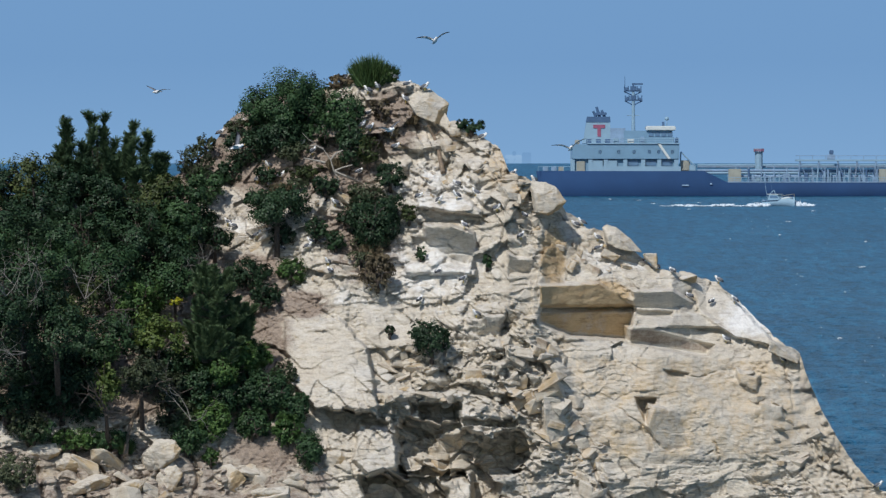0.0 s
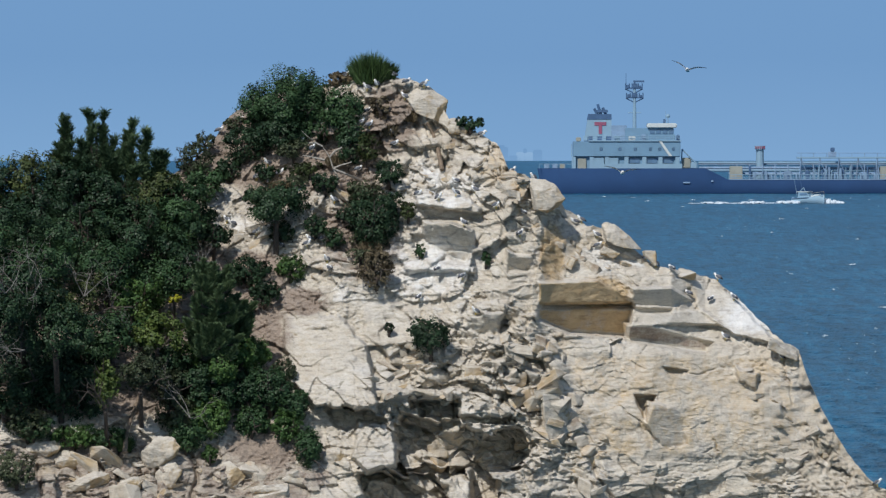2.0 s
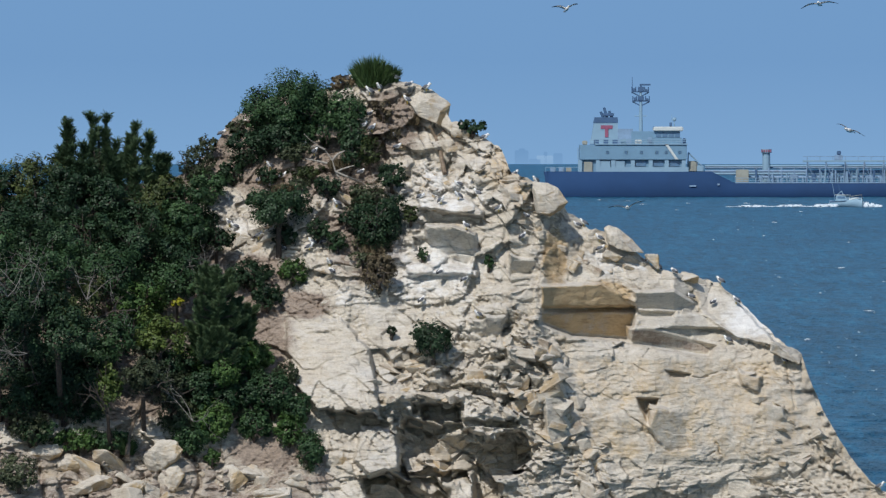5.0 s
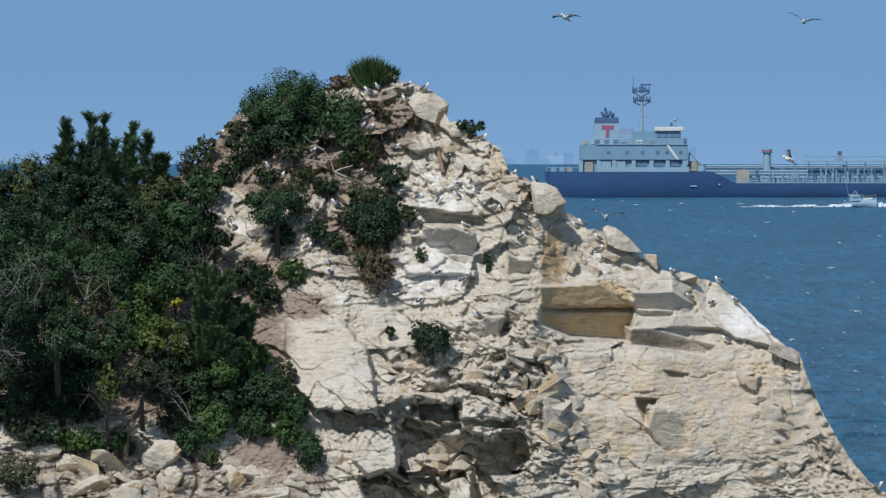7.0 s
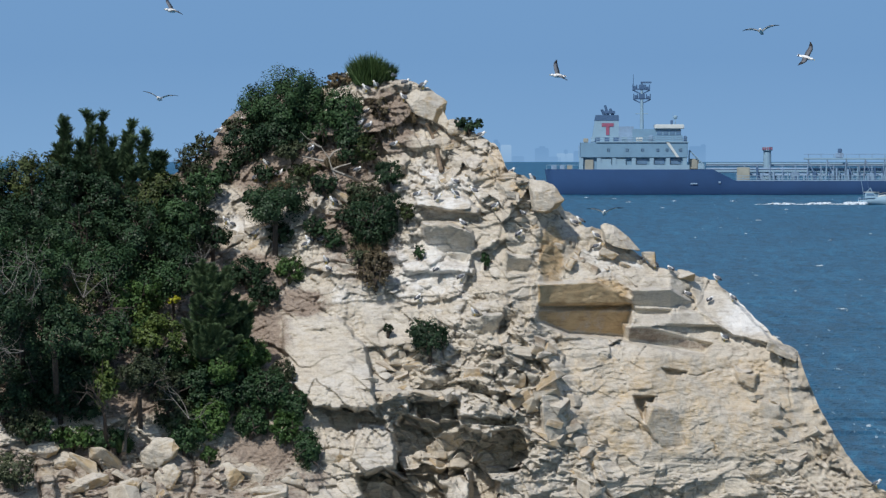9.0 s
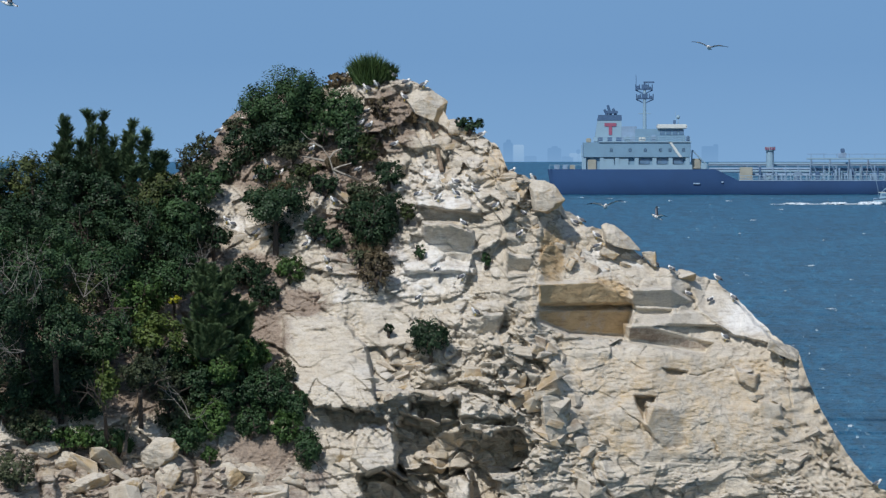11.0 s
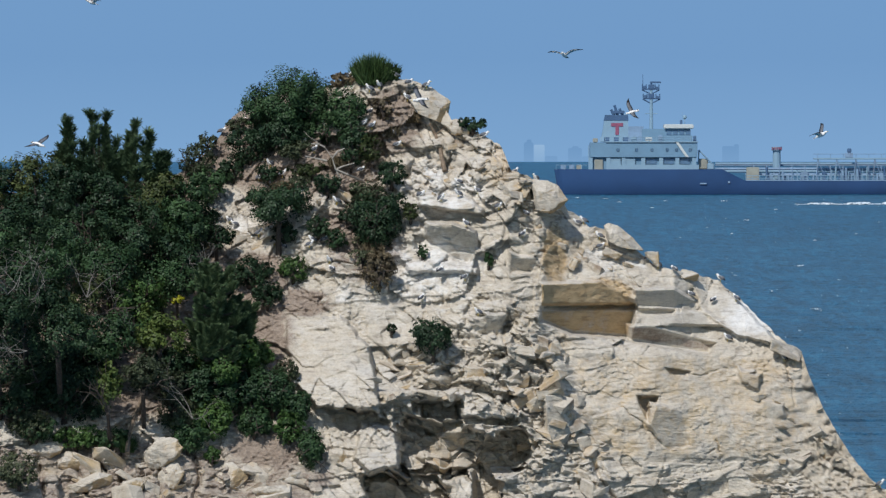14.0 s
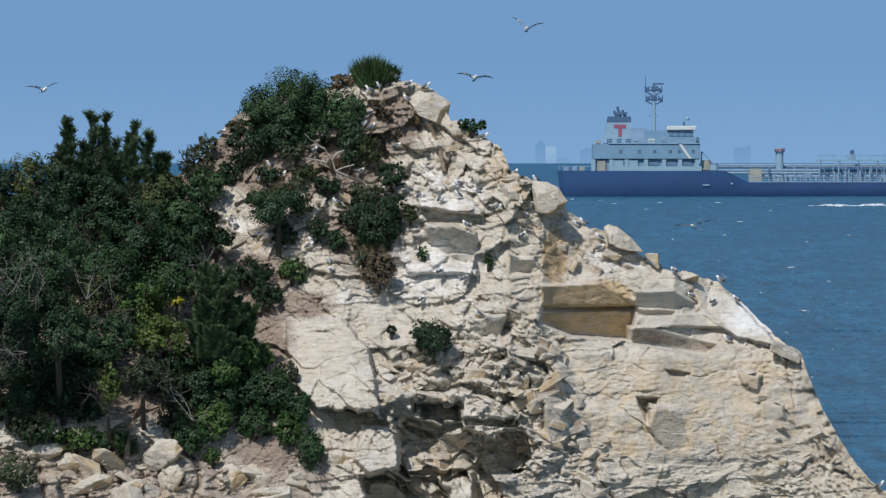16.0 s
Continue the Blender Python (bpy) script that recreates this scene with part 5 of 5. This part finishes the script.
# ---- whitecaps ----
def build_whitecaps():
    """Small breaking crests, scattered; they drift with the sea."""
    rng = np.random.default_rng(9)
    bm = bmesh.new()

    def crest(a, b, w, lumps):
        y = EYE_Z * REACH / (b - 218)
        half, lean = 0.85 * w * y / REACH, rng.uniform(-0.3, 0.3)
        for k in range(lumps):
            u = rng.normal() * 0.45
            h = (0.012 + 0.06 * max(0, 1 - u * u) * rng.uniform(0.1, 1) ** 2) * (y / 900) ** 0.5
            m = Matrix.Translation(((a - 784) * y / REACH + u * half, y + lean * u * 6 + rng.normal() * 0.9, 0.12 + h * 0.3)) @ pose(0, 0, 0, rng.uniform(-15, 15), rng.uniform(-15, 15), 0)
            bmesh.ops.create_icosphere(bm, subdivisions=1, radius=1, matrix=m @ Matrix.Diagonal((rng.uniform(0.05, 0.25) * half, 0.3, h, 1)))

    for a, b, w in ((1350, 394, 12), (1462, 475, 15), (1045, 354, 9), (1095, 356, 9), (1505, 552, 20), (1390, 603, 12), (1500, 660, 12), (1305, 360, 14), (1550, 418, 8), (1240, 425, 5),
                    (1350, 492, 5), (1480, 430, 6), (1535, 500, 6), (1120, 362, 12), (1200, 360, 10), (1400, 375, 8), (1558, 760, 12), (1420, 520, 5), (1330, 418, 5), (1482, 590, 6), (1180, 372, 8)):
        crest(a, b, w * 0.6, 16)
    # many more, too small to break fully
    for k in range(70):
        b = 356 + 480 * rng.uniform() ** 1.5
        crest(rng.uniform(max(1040, 900 + 0.75 * b), 1600), b, rng.uniform(0.8, 2.6), 5)
    return tagged(part("whitecaps", bm, FOAM, smooth=True), "small white breaking crests on the choppy sea", "foam", kind="stuff")


CAPS = build_whitecaps()


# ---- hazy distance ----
# haze is put into these glowing colours; the ships themselves are no lamps
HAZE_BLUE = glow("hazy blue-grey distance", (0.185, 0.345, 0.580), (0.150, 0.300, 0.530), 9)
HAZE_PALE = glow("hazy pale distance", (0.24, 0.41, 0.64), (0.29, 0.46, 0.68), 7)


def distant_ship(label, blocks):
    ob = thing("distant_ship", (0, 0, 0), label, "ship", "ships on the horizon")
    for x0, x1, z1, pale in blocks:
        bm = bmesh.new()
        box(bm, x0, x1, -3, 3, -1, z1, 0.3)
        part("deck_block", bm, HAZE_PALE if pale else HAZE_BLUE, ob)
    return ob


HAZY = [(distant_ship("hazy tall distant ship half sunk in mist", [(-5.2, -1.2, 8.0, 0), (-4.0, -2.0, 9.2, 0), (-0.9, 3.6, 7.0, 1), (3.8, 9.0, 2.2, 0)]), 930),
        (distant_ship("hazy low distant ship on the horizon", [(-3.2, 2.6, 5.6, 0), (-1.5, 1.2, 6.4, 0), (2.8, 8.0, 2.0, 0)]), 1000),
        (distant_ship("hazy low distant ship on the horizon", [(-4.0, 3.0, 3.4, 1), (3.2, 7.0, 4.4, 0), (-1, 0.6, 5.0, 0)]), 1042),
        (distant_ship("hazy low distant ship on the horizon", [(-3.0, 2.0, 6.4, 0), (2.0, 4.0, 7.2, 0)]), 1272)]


# ---- gulls ----
GULL_WHITE = paint("white plumage", (0.82, 0.82, 0.80), 0.8, 0.04, 12)
GULL_GREY = paint("slate grey plumage", (0.13, 0.14, 0.16), 0.8, 0.12, 12)
GULL_BLACK = paint("black feathers", (0.02, 0.02, 0.022), 0.7, 0.2, 12)
GULL_BILL = paint("yellow bill", (0.55, 0.42, 0.05), 0.5, 0.1, 12)


def ball(bm, place, size, turn=(0, 0, 0), seg=10):
    bmesh.ops.create_uvsphere(bm, u_segments=seg, v_segments=max(6, seg - 2), radius=1, matrix=Matrix.Translation(place) @ pose(0, 0, 0, *turn) @ Matrix.Diagonal((*size, 1)))
    return bm


def perched_gull(label, sitting):
    """Looks along +x; stands with its feet at the origin."""
    g = thing("gull", (0, 0, 0), label, "bird", "gulls on the cliff")
    up = 0.02 if sitting else 0.11
    tip = 12 if sitting else 26
    part("body", ball(bmesh.new(), (0, 0, up + 0.10), (0.165, 0.098, 0.10), (0, -tip, 0)), GULL_WHITE, g, smooth=True)
    nose = Vector((0.15, 0, up + 0.10 + 0.19 * math.sin(radians(tip)) + 0.06))
    bm = ball(bmesh.new(), nose, (0.064, 0.058, 0.062))
    rod(bm, nose + Vector((-0.02, 0, 0)), (0.09, 0, up + 0.12), 0.05, 0.075, 8)
    head = part("head", bm, GULL_WHITE, g, smooth=True)
    part("bill", rod(bmesh.new(), nose + Vector((0.045, 0, -0.005)), nose + Vector((0.115, 0, -0.015)), 0.016, 0.006), GULL_BILL, head)
    for s in (-1, 1):
        part("wing", ball(bmesh.new(), (-0.06, s * 0.068, up + 0.105), (0.165, 0.04, 0.078), (0, -tip - 2, 0)), GULL_GREY, g, smooth=True)
        part("wing_tip", rod(bmesh.new(), (-0.17, s * 0.045, up + 0.03), (-0.26, s * 0.015, up - 0.01 if sitting else up - 0.05), 0.035, 0.006), GULL_BLACK, g)
        if not sitting:
            part("leg", rod(bmesh.new(), (0.0, s * 0.035, -0.02), (-0.01, s * 0.035, up + 0.06), 0.010), GULL_BILL, g)
    part("tail", rod(bmesh.new(), (-0.13, 0, up + 0.05), (-0.25, 0, up), 0.05, 0.03), GULL_BLACK, g)
    return g


STANDING = perched_gull("white gull with slate-grey wings standing on the rock", False)
SITTING = perched_gull("white gull with slate-grey wings sitting on a ledge", True)
PERCH = """390,236 371,270 598,136 613,139 683,143 697,136 721,152 651,166 718,182 652,204 655,232 691,244 731,221 545,209 595,189 428,220 475,299
456,324 475,329 497,317 535,306 636,307 553,274 535,260 524,350 593,365 403,400 412,403 455,422 482,437 498,442 550,434 545,442 571,430 631,414 580,470
742,350 778,360 822,405 808,328 842,347 808,352 584,482 656,514 743,537 776,484 820,500 843,562 855,244 945,325 908,314 928,384 880,374 922,424
1018,400 1030,400 1058,427 1060,442 1145,450 1162,478 1190,480 1272,502 1300,537 1260,537 1285,607 1385,642 1220,527 1555,850 668,160 700,262 752,160 640,228"""
rng = np.random.default_rng(77)
for k, pair in enumerate(PERCH.split()):
    a, b = (float(v) for v in pair.split(","))
    b = max(b, float(np.interp(a, CA, CR)) + 1)
    face = rng.choice((0, 180)) + rng.uniform(-55, 55)
    m = Matrix.Translation(spot(a, b, ground_y(a, b) - 0.16)) @ pose(0, 0, 0, 0, 0, face) @ Matrix.Scale(0.82, 4)
    source = SITTING if k % 3 == 0 else STANDING
    if k < 2:
        (SITTING if k == 0 else STANDING).matrix_basis = m
    else:
        copy_thing(source, m).scale = (0.82, 0.82, 0.82)


def flying_gull():
    """Flies along +x, wings along y; returns the bird and its two wings."""
    g = thing("flying_gull", (0, 0, 0), "white and grey gull gliding on spread black-tipped wings", "bird", "gulls in flight")
    part("body", ball(bmesh.new(), (0, 0, 0), (0.21, 0.075, 0.075), (0, 3, 0)), GULL_WHITE, g, smooth=True)
    head = part("head", ball(bmesh.new(), (0.21, 0, 0.01), (0.065, 0.045, 0.048)), GULL_WHITE, g, smooth=True)
    part("bill", rod(bmesh.new(), (0.26, 0, 0.005), (0.33, 0, -0.01), 0.015, 0.005), GULL_BILL, head)
    part("tail", prism(bmesh.new(), [(-0.15, -0.012), (-0.15, 0.012), (-0.33, 0.006), (-0.33, -0.006)], -0.05, 0.05), GULL_WHITE, g)
    part("tail_band", prism(bmesh.new(), [(-0.27, -0.014), (-0.27, 0.014), (-0.31, 0.012), (-0.31, -0.012)], -0.055, 0.055), GULL_BLACK, g)
    wings = []
    for s in (-1, 1):
        def panel(cuts, thick):
            V = []
            for along_y, lead, trail, z in cuts:
                V += [(lead, s * along_y, z), ((lead * 0.6 + trail * 0.4), s * along_y, z + thick), (trail, s * along_y, z), ((lead * 0.6 + trail * 0.4), s * along_y, z - thick * 0.4)]
            F = [(i * 4 + k, i * 4 + (k + 1) % 4, (i + 1) * 4 + (k + 1) % 4, (i + 1) * 4 + k) for i in range(len(cuts) - 1) for k in range(4)]
            return V, F + [(0, 1, 2, 3), tuple(len(V) - 4 + k for k in range(4))]

        wing = mesh_object("wing", *panel([(0.0, 0.09, -0.10, 0), (0.15, 0.11, -0.09, 0.035), (0.30, 0.12, -0.06, 0.045), (0.42, 0.08, -0.07, 0.03)], 0.016), GULL_GREY, g)
        wing.location = (0, s * 0.05, 0.03)
        mesh_object("wing_tip", *panel([(0.42, 0.08, -0.07, 0.03), (0.52, 0.02, -0.08, 0.015), (0.62, -0.07, -0.11, -0.005)], 0.010), GULL_BLACK, wing)
        mesh_object("wing_lining", *panel([(0.02, 0.07, -0.09, -0.012), (0.15, 0.09, -0.08, 0.022), (0.30, 0.10, -0.055, 0.032), (0.43, 0.06, -0.06, 0.018)], 0.006), GULL_WHITE, wing)
        wings.append(wing)
    return g, wings


# seconds, a, b of each bird's flight
FLIGHTS = ["0:278,163 0.5:200,240 1:166,297 1.5:291,226 2:520,155 2.5:747,89 3:899,77 3.5:944,67 4:966,53 5:1000,15 6:1060,-40 16:1400,-200",
           "0:1010,263 1:1071,279 1.5:1095,293 2:1103,311 2.5:1107,327 3:1105,327 3.5:1103,341 4:1113,350 6.5:1077,384 7:1073,384 7.5:1079,374 8:1077,382 8.5:1071,380 9:1073,380 11.5:1083,370 12:1131,374 12.5:1150,398 13:1170,430 13.5:1269,404 13.7:1321,347 14:1450,242 14.2:1543,186 14.6:1720,80 16:2300,-200",
           "0:1650,-80 4:1481,-10 6.5:1418,30 7:1422,38 7.5:1406,59 8:1370,83 8.5:1358,73 9:1350,59 10.2:1290,70 11.5:1259,100 12:1293,111 12.5:1374,118 13:1521,97 13.5:1680,70 16:2200,0",
           "0:1400,-150 11.5:1095,-25 12:1081,10 12.5:1071,18 13:1071,34 13.5:1047,91 14:996,101 14.5:954,79 15:927,61 15.5:919,50 16:929,53",
           "0:3000,400 11.5:1690,262 12:1501,244 12.5:1317,226 13:1150,198 13.5:976,166 14:740,180 14.5:489,226 15:275,323 15.5:60,330 16:-150,300",
           "0:-3000,-300 11:-250,-60 11.8:424,0 12:594,18 12.3:852,60 12.6:1119,117 12.8:1301,161 13:1483,214 13.3:1760,300 16:3500,700",
           "0:3600,-300 12.9:1780,20 13.3:1543,81 13.6:1366,129 13.8:1244,178 14:1115,202 14.2:1002,218 14.4:885,275 15:500,480 16:-200,800",
           "0:770,72 0.5:832,40 1:919,16 1.5:1103,10 2:1290,-40 4:2000,-200 16:2600,-300",
           "0:420,260 0.5:700,212 1:974,180 1.5:1220,152 2:1218,129 2.5:1206,188 3:1232,303 3.5:1311,398 4:1366,428 5:1580,480 6:1760,520 16:2600,600",
           "0:690,230 0.5:900,208 1:1095,188 1.5:1293,176 2:1640,140 2.5:1900,110 16:3000,-100",
           "0:2600,500 6:1760,380 6.5:1600,340 7:1396,281 7.5:1184,166 8:980,69 8.5:800,-20 9:600,-80 16:-800,-300",
           "0:2000,320 5:1500,230 6:1250,170 6.5:1121,105 7:1000,30 7.5:880,-10 8:747,8 8.5:525,26 9:307,22 9.5:100,10 10:-90,0 16:-1500,-100",
           "0:3000,90 7:1780,95 7.5:1564,109 8:1346,125 8.5:1150,125 9:990,137 9.5:800,120 10:560,80 10.5:320,40 11.2:-100,0 16:-1500,-100",
           "0:-900,230 6.8:-120,220 7.4:60,205 8:222,182 8.5:287,158 9:285,178 9.8:180,170 10.6:20,150 11.2:-120,130 16:-900,80",
           "0:-3000,-300 8:690,-40 8.5:1080,5 8.7:1240,28 8.8:1317,53 9:1430,105 9.2:1551,145 9.6:1780,230 16:3000,400",
           "0:3600,1300 11.5:1010,330 12:850,270 12.5:700,190 13:548,113 13.3:452,73 13.5:384,44 13.8:250,18 14:160,8 14.4:10,-20 16:-700,-200",
           "0:-2000,100 13:-160,140 13.5:10,182 14:65,259 14.5:275,323 15:697,297 15.5:800,170 16:838,139",
           "0:-2400,150 15.4:-70,165 16:75,160",
           "0:3500,-900 13:1390,-80 13.4:1127,16 13.7:921,101 13.9:775,158 14.1:630,215 14.4:420,300 15:0,450 16:-400,700",
           "0:2900,900 14:1960,560 14.5:1620,450 15:1236,392 15.5:1275,390 16:1224,402",
           "0:300,1400 7:560,1000 8:745,240 8.2:815,138 8.3:852,89 8.4:889,40 8.5:949,16 8.8:1100,-60 16:2000,-400"]
PASS_BEHIND = (0, 6, 15, 18, 20)  # these cross beyond the ridge
GULLS = [flying_gull() for _ in FLIGHTS]


def flight(bird, wings, text, k):
    rows = [(float(t), *(float(v) for v in p.split(","))) for t, p in (w.split(":") for w in text.split())]
    ts, As, Bs = (np.array(c) for c in zip(*rows))
    depth = (492 if k in PASS_BEHIND else 394) + 0.5 * k
    beat, lift = (2.2 + 0.3 * (k % 4)), (8 if k % 3 == 1 else 26)
    steps = np.arange(0, 16.01, 0.25)
    # a soft curve through the marks
    slope = lambda v: np.gradient(v, ts)

    def curve(v, t):
        i = int(np.clip(np.searchsorted(ts, t) - 1, 0, len(ts) - 2))
        h = ts[i + 1] - ts[i]
        u, m = (t - ts[i]) / h, slope(v)
        lim = [np.clip(m[j], -1.5 * abs((v[i + 1] - v[i]) / h) - 20, 1.5 * abs((v[i + 1] - v[i]) / h) + 20) for j in (i, i + 1)]
        return (2 * u ** 3 - 3 * u * u + 1) * v[i] + (u ** 3 - 2 * u * u + u) * h * lim[0] + (3 * u * u - 2 * u ** 3) * v[i + 1] + (u ** 3 - u * u) * h * lim[1]

    places = [spot(curve(As, t), curve(Bs, t), depth) for t in steps]
    keys, last = [], None
    for i, t in enumerate(steps):
        v = (places[min(i + 1, len(steps) - 1)] - places[max(i - 1, 0)]) / 0.5
        way = math.degrees(math.atan2(-5.5 if k % 2 else -3.0, v.x))
        if last is not None:
            way = last + max(-30, min(30, way - last))
        last = way
        climb = max(-20, min(20, math.degrees(math.atan2(v.z, 6)))) + (14 if abs(v.x) < 3 else 4)
        bank = max(-35, min(35, v.x * 3.5)) * (0.6 if k % 2 else 1.0) + 12 * math.sin(t * 1.3 + k)
        keys.append((float(t), Matrix.Translation(places[i]) @ pose(0, 0, 0, 0, 0, way) @ pose(0, 0, 0, 0, -climb, 0) @ pose(0, 0, 0, bank, 0, 0)))
    walk(bird, keys)
    for s, wing in zip((-1, 1), wings):
        walk(wing, [(float(t), pose(0, s * 0.05, 0.03, s * (15 + lift * math.sin(t * beat * 2.9 + k) * (0.55 + 0.45 * math.sin(t * 0.9 + 2 * k))), 0, 0)) for t in np.arange(0, 16.01, 0.1)])


# ---- motion ----
def motions():
    walk(TANKER, [(t, Matrix.Translation(spot(949 + d, 347, 2660))) for t, d in ((0, 0), (2, 3.6), (4, 8.0), (8, 16.4), (12, 24.0), (16, 34.0))])
    for ob in (BOAT, WAKE, BOW):
        walk(ob, [(t, Matrix.Translation(spot(a, 365, 2335) + Vector((0, 0, 0.12 * math.sin(3 * t) if ob is BOAT else 0))) @ pose(0, 0, 0, 0, 0, -32 if ob is BOAT else 0)) for t, a in BOAT_TRACK])
    for ob, a in HAZY:
        walk(ob, [(t, Matrix.Translation(spot(a + 10.5 * (t - 12.5), 288.5, 4800))) for t in (0, 8, 16)])
    walk(SEA, [(t, Matrix.Translation((-0.55 * t, -0.35 * t, 0))) for t in (0, 8, 16)])
    walk(CAPS, [(t, Matrix.Translation((-0.55 * (t - 8), -0.35 * (t - 8), 0))) for t in (0, 8, 16)])
    for k, ((bird, wings), text) in enumerate(zip(GULLS, FLIGHTS)):
        flight(bird, wings, text, k)


motions()
